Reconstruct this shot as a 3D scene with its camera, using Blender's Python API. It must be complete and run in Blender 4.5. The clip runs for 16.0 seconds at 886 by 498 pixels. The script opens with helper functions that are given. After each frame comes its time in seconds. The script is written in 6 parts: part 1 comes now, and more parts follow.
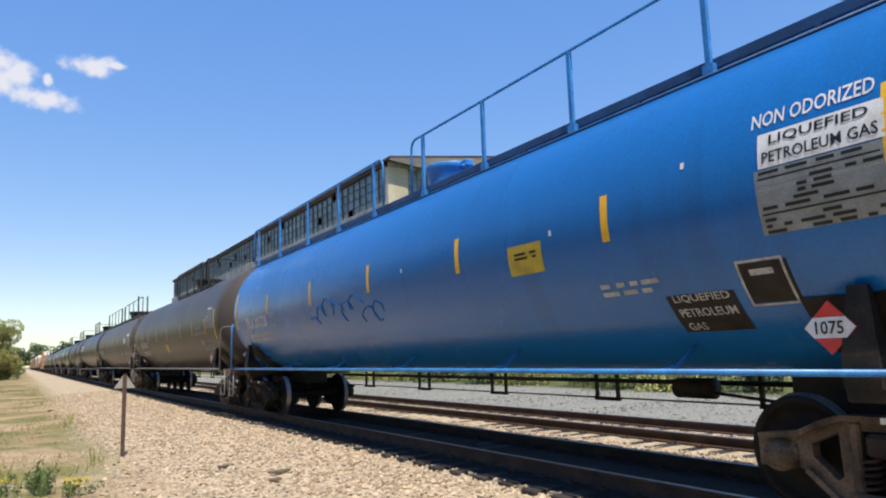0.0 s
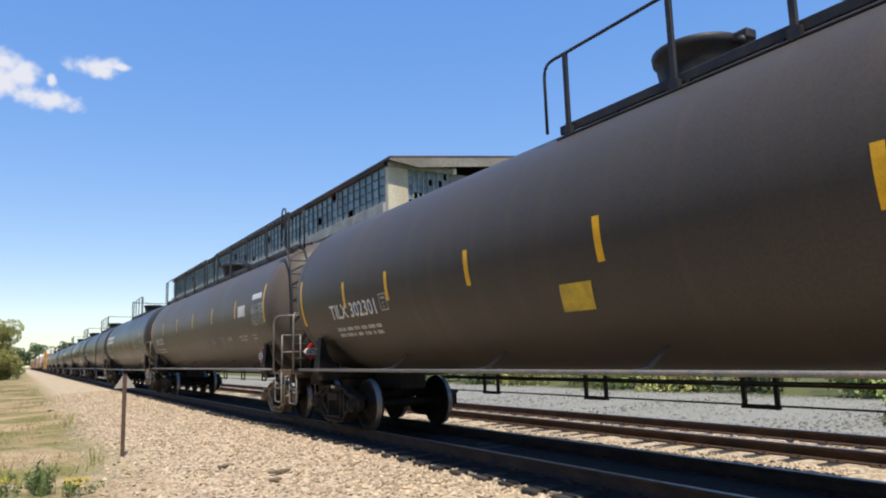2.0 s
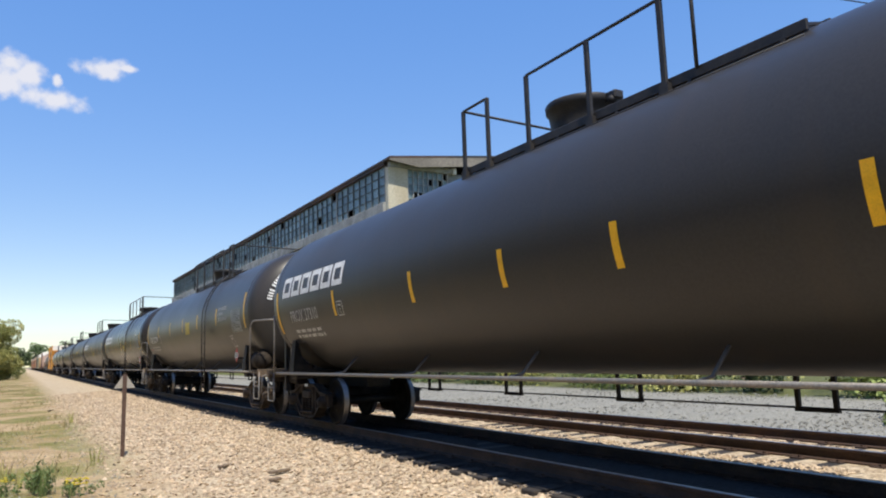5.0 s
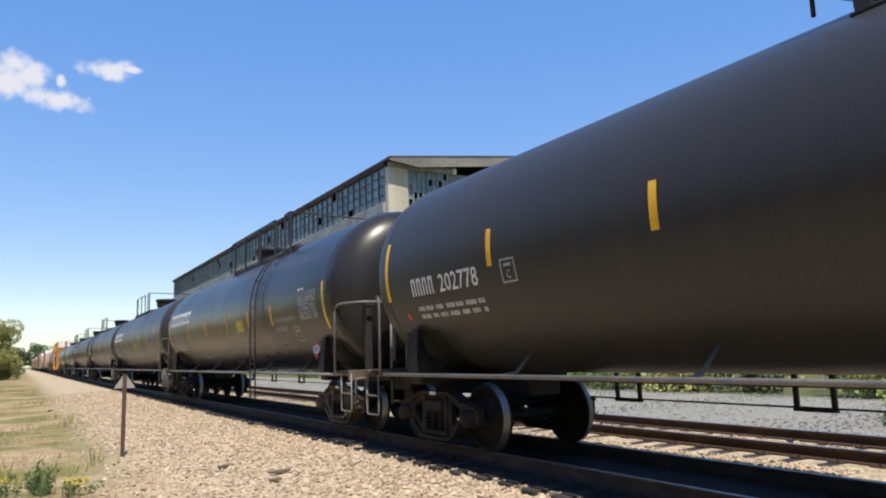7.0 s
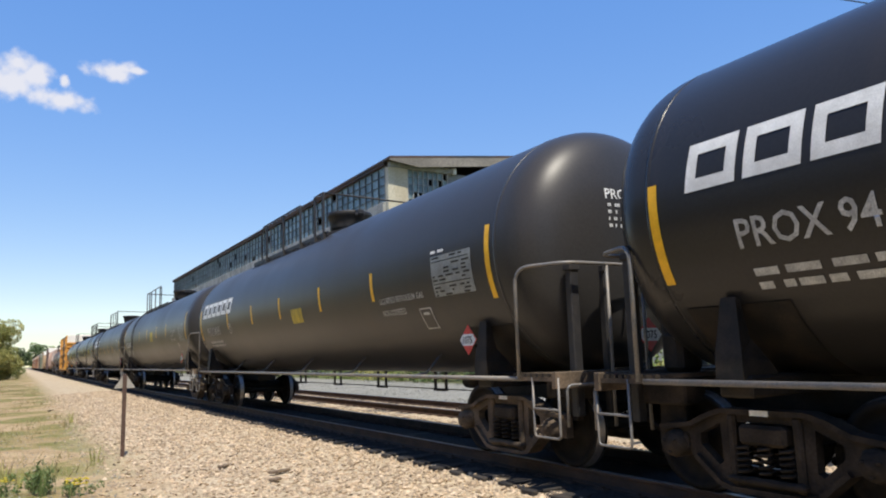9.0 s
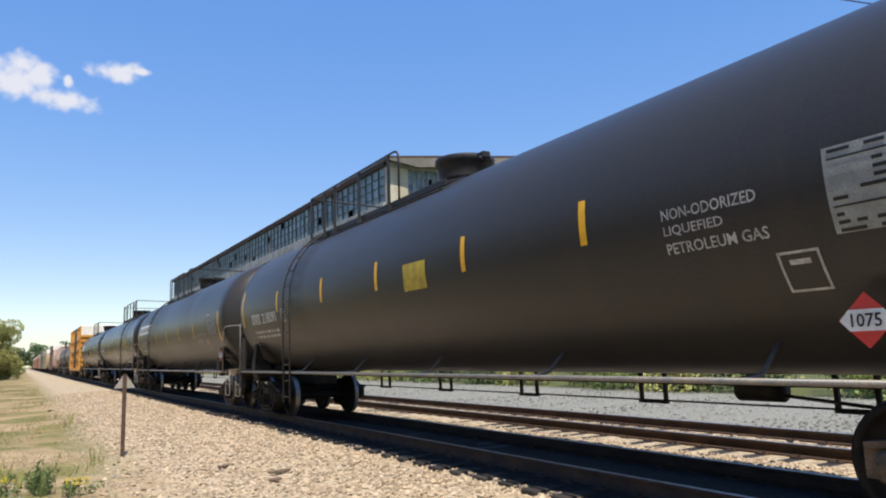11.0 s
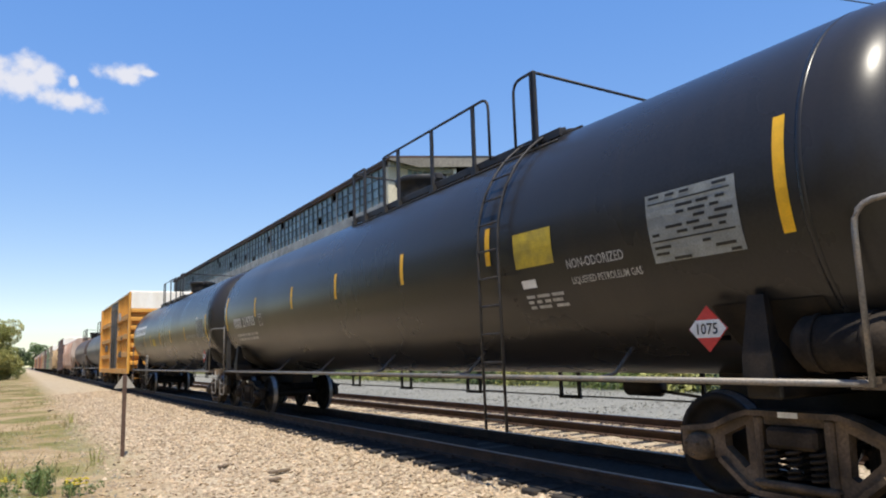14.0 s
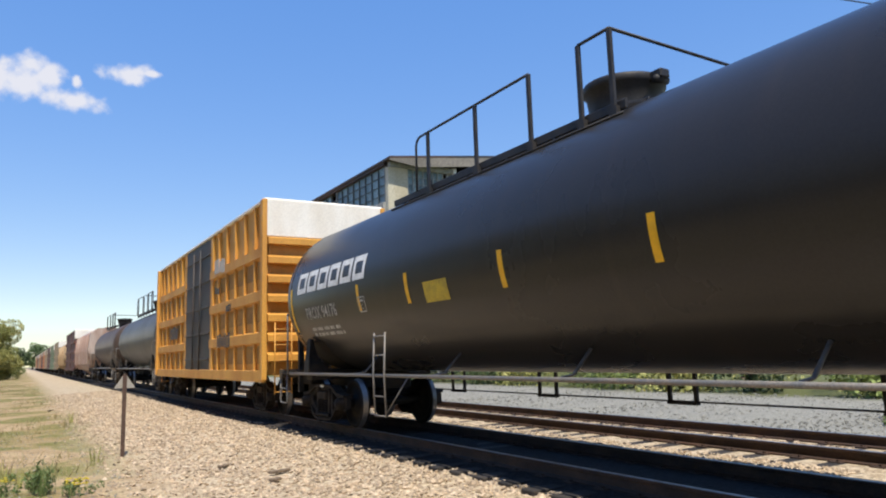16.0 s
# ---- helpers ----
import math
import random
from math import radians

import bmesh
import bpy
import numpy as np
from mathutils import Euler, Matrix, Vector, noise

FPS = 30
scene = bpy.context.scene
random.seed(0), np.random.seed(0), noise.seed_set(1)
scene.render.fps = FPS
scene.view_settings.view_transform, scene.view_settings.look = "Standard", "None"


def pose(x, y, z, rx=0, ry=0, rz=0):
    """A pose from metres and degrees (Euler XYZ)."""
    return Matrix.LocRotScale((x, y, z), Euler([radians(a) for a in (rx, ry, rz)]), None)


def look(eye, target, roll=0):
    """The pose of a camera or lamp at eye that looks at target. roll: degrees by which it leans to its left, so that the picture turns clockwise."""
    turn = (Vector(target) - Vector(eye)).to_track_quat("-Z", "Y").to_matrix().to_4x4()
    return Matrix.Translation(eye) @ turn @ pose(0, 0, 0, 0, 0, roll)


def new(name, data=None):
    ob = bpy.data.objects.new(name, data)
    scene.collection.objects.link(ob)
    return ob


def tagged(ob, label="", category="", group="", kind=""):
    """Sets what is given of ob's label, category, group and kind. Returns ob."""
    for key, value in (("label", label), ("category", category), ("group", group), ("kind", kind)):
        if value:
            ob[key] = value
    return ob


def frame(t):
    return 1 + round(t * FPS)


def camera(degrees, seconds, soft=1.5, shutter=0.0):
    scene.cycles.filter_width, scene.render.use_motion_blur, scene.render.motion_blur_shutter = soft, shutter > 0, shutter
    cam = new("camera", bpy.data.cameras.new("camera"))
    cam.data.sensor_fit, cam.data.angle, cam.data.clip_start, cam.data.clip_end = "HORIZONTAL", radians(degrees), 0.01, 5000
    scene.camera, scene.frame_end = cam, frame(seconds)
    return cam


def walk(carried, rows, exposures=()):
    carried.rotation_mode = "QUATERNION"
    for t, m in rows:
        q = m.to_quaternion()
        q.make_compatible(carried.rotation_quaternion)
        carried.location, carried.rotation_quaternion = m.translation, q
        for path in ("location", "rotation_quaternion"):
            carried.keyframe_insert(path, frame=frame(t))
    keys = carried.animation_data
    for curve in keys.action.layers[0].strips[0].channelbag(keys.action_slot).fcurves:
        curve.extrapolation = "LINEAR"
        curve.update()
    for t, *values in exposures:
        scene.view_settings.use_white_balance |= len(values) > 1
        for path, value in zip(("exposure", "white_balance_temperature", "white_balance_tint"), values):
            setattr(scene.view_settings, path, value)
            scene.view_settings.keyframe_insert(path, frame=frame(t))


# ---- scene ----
# World: x to the right across the tracks, y along the tracks, z up from the rail tops.
SPEED = 12.176          # train speed, metres a second, towards -y
NEAR_X = 6.40           # centre of the near track
FAR_X = 9.95            # centre of the second track
cam = camera(64.2, 16.0, soft=2.0)
eye_pose = pose(0, 0, 1.35, 98.45, 1.8, -30.53)
walk(cam, [(0, eye_pose), (16, eye_pose)], [(0, 0.3), (16, 0.3)])

# ---- light ----
world = bpy.data.worlds.new("sky")
scene.world = world
world.use_nodes = True
wn = world.node_tree.nodes
sky = wn.new("ShaderNodeTexSky")
sky.sky_type = "NISHITA"
sky.sun_disc = False
sky.sun_elevation = radians(64)
sky.sun_rotation = radians(192)
sky.air_density, sky.dust_density, sky.ozone_density = 1.0, 0.1, 2.0
wn["Background"].inputs[1].default_value = 0.124
even = wn.new("ShaderNodeGamma")
even.inputs[1].default_value = 0.36
clear = wn.new("ShaderNodeHueSaturation")
clear.inputs["Hue"].default_value, clear.inputs["Saturation"].default_value, clear.inputs["Value"].default_value = 0.52, 2.48, 3.35
world.node_tree.links.new(sky.outputs[0], even.inputs[0])
world.node_tree.links.new(even.outputs[0], clear.inputs["Color"])
world.node_tree.links.new(clear.outputs[0], wn["Background"].inputs[0])
sun = new("sun", bpy.data.lights.new("sun", "SUN"))
sun.data.energy, sun.data.angle, sun.data.color = 4.8, radians(0.6), (1.0, 0.93, 0.80)
sun.matrix_world = look((-9, -40, 83), (0, 0, 0))


# ---- materials ----
def material(name, a, b=None, rough=0.6, metal=0.0, scale=4.0, fine=60.0, bump=0.15, stretch=(1, 1, 1), vary=0.25, spec=0.5, random=0.0, dist=0.01):
    """Procedural surface: colours a and b mixed by broad noise, fine grain on top, worn roughness, fine relief."""
    m = bpy.data.materials.new(name)
    m.use_nodes = True
    n, l = m.node_tree.nodes, m.node_tree.links
    p = n["Principled BSDF"]
    b = b or tuple(c * 0.75 for c in a)
    co = n.new("ShaderNodeTexCoord")
    mp = n.new("ShaderNodeMapping")
    mp.inputs["Scale"].default_value = stretch
    l.new(co.outputs["Object"], mp.inputs[0])
    n1, n2 = n.new("ShaderNodeTexNoise"), n.new("ShaderNodeTexNoise")
    n1.inputs["Scale"].default_value, n1.inputs["Detail"].default_value = scale, 6
    n2.inputs["Scale"].default_value, n2.inputs["Detail"].default_value = fine, 4
    l.new(mp.outputs[0], n1.inputs["Vector"])
    l.new(co.outputs["Object"], n2.inputs["Vector"])
    r1 = n.new("ShaderNodeMapRange")
    r1.inputs[1].default_value, r1.inputs[2].default_value = 0.35, 0.65
    l.new(n1.outputs[0], r1.inputs[0])
    mix = n.new("ShaderNodeMix")
    mix.data_type = "RGBA"
    mix.inputs["A"].default_value, mix.inputs["B"].default_value = (*a, 1), (*b, 1)
    l.new(r1.outputs[0], mix.inputs["Factor"])
    r2 = n.new("ShaderNodeMapRange")
    r2.inputs[1].default_value, r2.inputs[2].default_value = 0.3, 0.7
    r2.inputs[3].default_value, r2.inputs[4].default_value = 1 - vary, 1 + vary
    l.new(n2.outputs[0], r2.inputs[0])
    hsv = n.new("ShaderNodeHueSaturation")
    l.new(mix.outputs["Result"], hsv.inputs["Color"])
    value = r2.outputs[0]
    if random:
        info = n.new("ShaderNodeObjectInfo")
        rr = n.new("ShaderNodeMapRange")
        rr.inputs[3].default_value, rr.inputs[4].default_value = 1 - random, 1 + random
        l.new(info.outputs["Random"], rr.inputs[0])
        mul = n.new("ShaderNodeMath")
        mul.operation = "MULTIPLY"
        l.new(value, mul.inputs[0])
        l.new(rr.outputs[0], mul.inputs[1])
        value = mul.outputs[0]
    l.new(value, hsv.inputs["Value"])
    l.new(hsv.outputs[0], p.inputs["Base Color"])
    r3 = n.new("ShaderNodeMapRange")
    r3.inputs[3].default_value, r3.inputs[4].default_value = max(rough - 0.1, 0.03), min(rough + 0.12, 1)
    l.new(n1.outputs[0], r3.inputs[0])
    l.new(r3.outputs[0], p.inputs["Roughness"])
    p.inputs["Metallic"].default_value = metal
    p.inputs["Specular IOR Level"].default_value = spec
    if bump:
        bp = n.new("ShaderNodeBump")
        bp.inputs["Strength"].default_value, bp.inputs["Distance"].default_value = bump, dist
        l.new(n2.outputs[0], bp.inputs["Height"])
        l.new(bp.outputs[0], p.inputs["Normal"])
    return m


def tank_paint(name, paint, grime, rough, spec=0.2, dust=0.1):
    """Tank paint: satin enamel with faint vertical streaks of rust and dust."""
    m = material(name, paint, tuple(c * 0.8 + g * 0.2 for c, g in zip(paint, grime)), rough, 0, 0.8, 35, 0.015, (1, 0.6, 0.25), 0.12)
    n, l = m.node_tree.nodes, m.node_tree.links
    p = n["Principled BSDF"]
    old = p.inputs["Base Color"].links[0].from_socket
    co = n.new("ShaderNodeTexCoord")
    mp = n.new("ShaderNodeMapping")
    mp.inputs["Scale"].default_value = (0.3, 2.2, 0.25)
    l.new(co.outputs["Object"], mp.inputs[0])
    streak = n.new("ShaderNodeTexNoise")
    streak.inputs["Scale"].default_value, streak.inputs["Detail"].default_value = 1.5, 7
    l.new(mp.outputs[0], streak.inputs["Vector"])
    sr = n.new("ShaderNodeMapRange")
    sr.inputs[1].default_value, sr.inputs[2].default_value = 0.52, 0.8
    sr.inputs[4].default_value = 0.5
    l.new(streak.outputs[0], sr.inputs[0])
    mix = n.new("ShaderNodeMix")
    mix.data_type = "RGBA"
    mix.inputs["B"].default_value = (*grime, 1)
    l.new(sr.outputs[0], mix.inputs["Factor"])
    l.new(old, mix.inputs["A"])
    result = mix.outputs["Result"]
    l.new(result, p.inputs["Base Color"])
    p.inputs["Specular IOR Level"].default_value = spec
    p.inputs["Sheen Weight"].default_value = dust
    p.inputs["Sheen Roughness"].default_value = 0.4
    p.inputs["Sheen Tint"].default_value = (*[min(1, 0.62 + 0.8 * c) for c in paint], 1)
    return m


BLACK = tank_paint("black tank paint", (0.035, 0.034, 0.034), (0.054, 0.044, 0.036), 0.35, 0.28, 0.02)
BROWNBLACK = tank_paint("weathered black tank paint", (0.08, 0.071, 0.064), (0.16, 0.112, 0.075), 0.42, 0.17, 0.03)
DULLBLACK = tank_paint("dull black tank paint", (0.062, 0.056, 0.052), (0.11, 0.083, 0.06), 0.4, 0.17, 0.03)
GLOSSY = tank_paint("clean black tank paint", (0.023, 0.022, 0.022), (0.04, 0.033, 0.028), 0.28, 0.32, 0.01)
BLUE = tank_paint("blue tank paint", (0.008, 0.135, 0.43), (0.012, 0.075, 0.21), 0.26, 0.5, 0.02)
GREYTANK = tank_paint("grey tank paint", (0.055, 0.055, 0.056), (0.06, 0.05, 0.04), 0.45)
RUSTTANK = tank_paint("rusty brown tank paint", (0.07, 0.05, 0.04), (0.13, 0.07, 0.04), 0.55)
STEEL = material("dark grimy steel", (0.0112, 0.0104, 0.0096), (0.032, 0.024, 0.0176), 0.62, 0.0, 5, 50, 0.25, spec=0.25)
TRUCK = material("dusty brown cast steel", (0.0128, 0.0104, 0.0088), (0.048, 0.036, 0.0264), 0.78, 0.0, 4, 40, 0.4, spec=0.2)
# Lighter copies of TRUCK: sunlight on the leading ends put into the colour.
TRUCKHALFLIT = material("half-sunlit dusty cast steel", (0.036, 0.0288, 0.0228), (0.156, 0.114, 0.078), 0.8, 0.0, 3, 40, 0.4, spec=0.2)
TRUCKSUNLIT = material("sunlit tan dusty cast steel", (0.06, 0.045, 0.033), (0.34, 0.25, 0.16), 0.85, 0.0, 3, 40, 0.4, spec=0.2)
FITTING = material("black painted fittings", (0.022, 0.022, 0.024), (0.04, 0.036, 0.034), 0.5, 0.0, 6, 60, 0.12, spec=0.3)
GREYRAIL = material("grey weathered handrail", (0.15, 0.15, 0.15), (0.23, 0.2, 0.17), 0.5, 0.2, 6, 60, 0.1)
BLUEPART = material("blue painted steel", (0.04, 0.25, 0.62), (0.03, 0.16, 0.42), 0.4, 0.0, 5, 60, 0.1)
BLUEDARK = material("dark blue painted walkway", (0.02, 0.075, 0.2), (0.015, 0.05, 0.13), 0.5, 0.0, 5, 60, 0.1)
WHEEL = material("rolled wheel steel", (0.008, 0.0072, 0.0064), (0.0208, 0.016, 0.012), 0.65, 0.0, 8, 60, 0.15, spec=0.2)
TREAD = material("polished tread steel", (0.26, 0.25, 0.24), (0.2, 0.18, 0.17), 0.4, 0.8, 8, 60, 0.05)
YELLOW = material("yellow reflective tape", (0.887, 0.486, 0.0127), (0.76, 0.412, 0.0127), 0.4, 0, 8, 90, 0.05, vary=0.12)
PLACARDYELLOW = material("faded yellow sticker", (0.595, 0.432, 0.0288), (0.384, 0.288, 0.0384), 0.5, 0, 6, 90, 0.05, vary=0.2)
WHITE = material("white stencil paint", (0.78, 0.78, 0.76), (0.62, 0.62, 0.6), 0.5, 0, 6, 90, 0.03, vary=0.12)
GREYWHITE = material("faded white stencil paint", (0.5, 0.5, 0.48), (0.3, 0.3, 0.29), 0.6, 0, 9, 90, 0.03, vary=0.35)
PANEL = material("grey data stencil panel", (0.272, 0.292, 0.286), (0.204, 0.218, 0.211), 0.5, 0, 6, 90, 0.03)
RED = material("red placard", (0.62, 0.045, 0.035), (0.5, 0.05, 0.04), 0.45, 0, 6, 60, 0.03, vary=0.1)
INK = material("black lettering", (0.012, 0.012, 0.012), None, 0.5, 0, 6, 60, 0.0)
CHROME = material("bare worn steel", (0.55, 0.53, 0.5), (0.35, 0.3, 0.26), 0.35, 0.8, 8, 60, 0.1)
BOXYELLOW = material("faded yellow boxcar paint", (0.644, 0.322, 0.0552), (0.534, 0.239, 0.0414), 0.6, 0, 1.2, 30, 0.08, (1, 1, 0.3), 0.15)
BOXDOOR = material("dark grey boxcar door", (0.028, 0.026, 0.025), (0.07, 0.05, 0.04), 0.6, 0, 1.5, 30, 0.1)
BOXWHITE = material("chalky white paint", (0.86, 0.83, 0.76), (0.74, 0.68, 0.58), 0.6, 0, 1.5, 40, 0.06, (1, 1, 0.3), 0.1)
RAILRUST = material("rusty rail steel", (0.08, 0.0416, 0.024), (0.048, 0.028, 0.0192), 0.75, 0.1, 3, 40, 0.3)
TIE = material("weathered wooden tie", (0.0192, 0.016, 0.0136), (0.04, 0.032, 0.0256), 0.85, 0, 3, 40, 0.5, (5, 1, 1), 0.3, random=0.35)
STONE = material("crushed stone", (0.44, 0.37, 0.29), (0.34, 0.27, 0.2), 0.85, 0, 3, 60, 0.4, vary=0.3)


# ---- building helpers ----
def shape(name, verts, faces, mats, smooth=False):
    me = bpy.data.meshes.new(name)
    me.from_pydata([tuple(v) for v in verts], [], faces)
    for m in (mats if isinstance(mats, (list, tuple)) else [mats]):
        me.materials.append(m)
    if smooth:
        me.polygons.foreach_set("use_smooth", [True] * len(me.polygons))
    me.update()
    return me


class Build:
    """Collects boxes, tubes and turned forms into one mesh."""

    def __init__(self):
        self.v, self.f, self.mi, self.sm = [], [], [], []

    def add(self, verts, faces, mi=0, smooth=False):
        o = len(self.v)
        self.v += [tuple(p) for p in verts]
        self.f += [tuple(i + o for i in q) for q in faces]
        self.mi += [mi] * len(faces)
        self.sm += [smooth] * len(faces)
        return self

    def box(self, x0, x1, y0, y1, z0, z1, mi=0, bev=0.0, m=None):
        b = min(bev, abs(x1 - x0) / 3, abs(y1 - y0) / 3, abs(z1 - z0) / 3)
        if b <= 0:
            vs = [(x, y, z) for x in (x0, x1) for y in (y0, y1) for z in (z0, z1)]
            fs = [(0, 1, 3, 2), (4, 6, 7, 5), (0, 4, 5, 1), (2, 3, 7, 6), (0, 2, 6, 4), (1, 5, 7, 3)]
        else:
            bm = bmesh.new()
            bmesh.ops.create_cube(bm, size=1)
            bmesh.ops.transform(bm, matrix=Matrix.LocRotScale(((x0 + x1) / 2, (y0 + y1) / 2, (z0 + z1) / 2), None, (x1 - x0, y1 - y0, z1 - z0)), verts=bm.verts)
            bmesh.ops.bevel(bm, geom=bm.edges[:], offset=b, segments=1, affect="EDGES")
            bm.verts.index_update()
            vs = [v.co[:] for v in bm.verts]
            fs = [[v.index for v in f.verts] for f in bm.faces]
            bm.free()
        if m:
            vs = [m @ Vector(v) for v in vs]
        return self.add(vs, fs, mi)

    def tube(self, pts, r, n=8, mi=0, caps=True):
        pts = [Vector(p) for p in pts]
        vs, fs = [], []
        for i, p in enumerate(pts):
            d = (pts[min(i + 1, len(pts) - 1)] - pts[max(i - 1, 0)]).normalized()
            u = d.cross(Vector((0.31, 0.17, 0.93)) if abs(d.z) < 0.9 else Vector((1, 0, 0))).normalized()
            w = d.cross(u)
            vs += [p + r * (math.cos(a) * u + math.sin(a) * w) for a in (2 * math.pi * k / n for k in range(n))]
        for i in range(len(pts) - 1):
            for k in range(n):
                fs.append((i * n + k, i * n + (k + 1) % n, (i + 1) * n + (k + 1) % n, (i + 1) * n + k))
        if caps:
            fs += [tuple(range(n))[::-1], tuple((len(pts) - 1) * n + k for k in range(n))]
        return self.add(vs, fs, mi, True)

    def lathe(self, prof, axis="y", n=32, at=(0, 0, 0), mi=0, mis=None):
        """prof: rows of (place on the axis, radius)."""
        vs, o = [], Vector(at)
        for a, r in prof:
            for k in range(n):
                t = 2 * math.pi * k / n
                c, s = r * math.cos(t), r * math.sin(t)
                vs.append(o + Vector({"x": (a, c, s), "y": (c, a, s), "z": (c, s, a)}[axis]))
        for i in range(len(prof) - 1):
            fs = [(i * n + k, i * n + (k + 1) % n, (i + 1) * n + (k + 1) % n, (i + 1) * n + k) for k in range(n)]
            o0 = len(self.v)
            self.f += [tuple(j + o0 for j in q) for q in fs]
            self.mi += [mis[i] if mis else mi] * n
            self.sm += [True] * n
        self.v += [tuple(p) for p in vs]
        return self

    def mesh(self, name, mats):
        me = bpy.data.meshes.new(name)
        me.from_pydata(self.v, [], self.f)
        for m in (mats if isinstance(mats, (list, tuple)) else [mats]):
            me.materials.append(m)
        me.polygons.foreach_set("material_index", self.mi)
        me.polygons.foreach_set("use_smooth", self.sm)
        bm = bmesh.new()
        bm.from_mesh(me)
        bmesh.ops.recalc_face_normals(bm, faces=bm.faces)
        bm.to_mesh(me)
        bm.free()
        return me


def part(name, me, parent=None, label="", m=None):
    """One mesh object, under a thing or a part where parent is given."""
    ob = new(name, me)
    ob.parent = parent
    if m is not None:
        ob.matrix_basis = m
    return tagged(ob, label)


def thing(name, label, category, group="", m=None):
    ob = new(name)
    ob.empty_display_size = 0.5
    if m is not None:
        ob.matrix_basis = m
    return tagged(ob, label, category, group)


made = {}


def once(key, maker):
    if key not in made:
        made[key] = maker()
    return made[key]


def rounded(pts, r=0.15, n=5):
    """A polyline with its inner corners rounded."""
    pts = [Vector(p) for p in pts]
    out = [pts[0]]
    for a, b, c in zip(pts, pts[1:], pts[2:]):
        q = min(r, (a - b).length / 2, (c - b).length / 2)
        s, e = b + (a - b).normalized() * q, b + (c - b).normalized() * q
        out += [s.lerp(b, t).lerp(b.lerp(e, t), t) for t in (k / n for k in range(n + 1))]
    return out + [pts[-1]]
# ---- ground, tracks ----
def ground_material():
    m = bpy.data.materials.new("trackside ground")
    m.use_nodes = True
    n, l = m.node_tree.nodes, m.node_tree.links
    p = n["Principled BSDF"]
    co = n.new("ShaderNodeTexCoord")
    sep = n.new("ShaderNodeSeparateXYZ")
    l.new(co.outputs["Object"], sep.inputs[0])

    def noise_tex(scale, detail=6):
        t = n.new("ShaderNodeTexNoise")
        t.inputs["Scale"].default_value, t.inputs["Detail"].default_value = scale, detail
        l.new(co.outputs["Object"], t.inputs["Vector"])
        return t.outputs[0]

    def ranged(v, a, b, c=0.0, d=1.0):
        r = n.new("ShaderNodeMapRange")
        for i, q in enumerate((a, b, c, d), 1):
            r.inputs[i].default_value = q
        l.new(v, r.inputs[0])
        return r.outputs[0]

    def blend(f, a, b):
        x = n.new("ShaderNodeMix")
        x.data_type = "RGBA"
        l.new(f, x.inputs["Factor"])
        for key, c in (("A", a), ("B", b)):
            if isinstance(c, tuple):
                x.inputs[key].default_value = (*c, 1)
            else:
                l.new(c, x.inputs[key])
        return x.outputs["Result"]

    def maths(op, a, b):
        x = n.new("ShaderNodeMath")
        x.operation = op
        for i, c in enumerate((a, b)):
            if isinstance(c, (int, float)):
                x.inputs[i].default_value = c
            else:
                l.new(c, x.inputs[i])
        return x.outputs[0]

    broad, mid, grain = noise_tex(0.35), noise_tex(1.6), noise_tex(22, 8)
    dirt = blend(ranged(mid, 0.35, 0.65), (0.31, 0.219, 0.119), (0.456, 0.337, 0.196))
    dry = blend(ranged(broad, 0.44, 0.58), dirt, (0.274, 0.205, 0.0912))
    grass = blend(ranged(maths("MULTIPLY", broad, mid), 0.23, 0.32), dry, (0.169, 0.16, 0.0502))
    stones = n.new("ShaderNodeTexVoronoi")
    stones.inputs["Scale"].default_value = 17
    l.new(co.outputs["Object"], stones.inputs["Vector"])
    hs = n.new("ShaderNodeSeparateColor")
    l.new(stones.outputs["Color"], hs.inputs[0])
    gravel = blend(hs.outputs[0], (0.31, 0.237, 0.155), (0.565, 0.465, 0.328))
    gravel = blend(ranged(mid, 0.45, 0.8, 0, 0.5), gravel, (0.42, 0.31, 0.182))
    edge = maths("ADD", sep.outputs[0], maths("MULTIPLY", maths("SUBTRACT", mid, 0.5), 2.2))
    base = blend(ranged(edge, 1.0, 2.2), grass, gravel)
    lot = blend(hs.outputs[1], (0.206, 0.198, 0.167), (0.287, 0.277, 0.236))
    edge2 = maths("ADD", sep.outputs[0], maths("MULTIPLY", maths("SUBTRACT", mid, 0.5), 1.2))
    base = blend(ranged(edge2, 12.3, 12.8), base, lot)
    base = blend(ranged(edge2, 20.6, 22.0), base, (0.104, 0.112, 0.04))
    # Near track bed painted near-black to deepen the shade under the train.
    bed_shade = maths("ABSOLUTE", maths("SUBTRACT", maths("ADD", sep.outputs[0], maths("MULTIPLY", maths("SUBTRACT", mid, 0.5), 0.35)), 6.4), 0)
    base = blend(ranged(bed_shade, 1.36, 1.16), base, (0.03, 0.026, 0.024))
    hsv = n.new("ShaderNodeHueSaturation")
    l.new(base, hsv.inputs["Color"])
    l.new(ranged(grain, 0.3, 0.7, 0.72, 1.28), hsv.inputs["Value"])
    l.new(hsv.outputs[0], p.inputs["Base Color"])
    p.inputs["Roughness"].default_value = 0.92
    p.inputs["Specular IOR Level"].default_value = 0.2
    bp = n.new("ShaderNodeBump")
    bp.inputs["Strength"].default_value, bp.inputs["Distance"].default_value = 0.8, 0.03
    l.new(maths("ADD", stones.outputs["Distance"], maths("MULTIPLY", grain, 0.6)), bp.inputs["Height"])
    l.new(bp.outputs[0], p.inputs["Normal"])
    return m


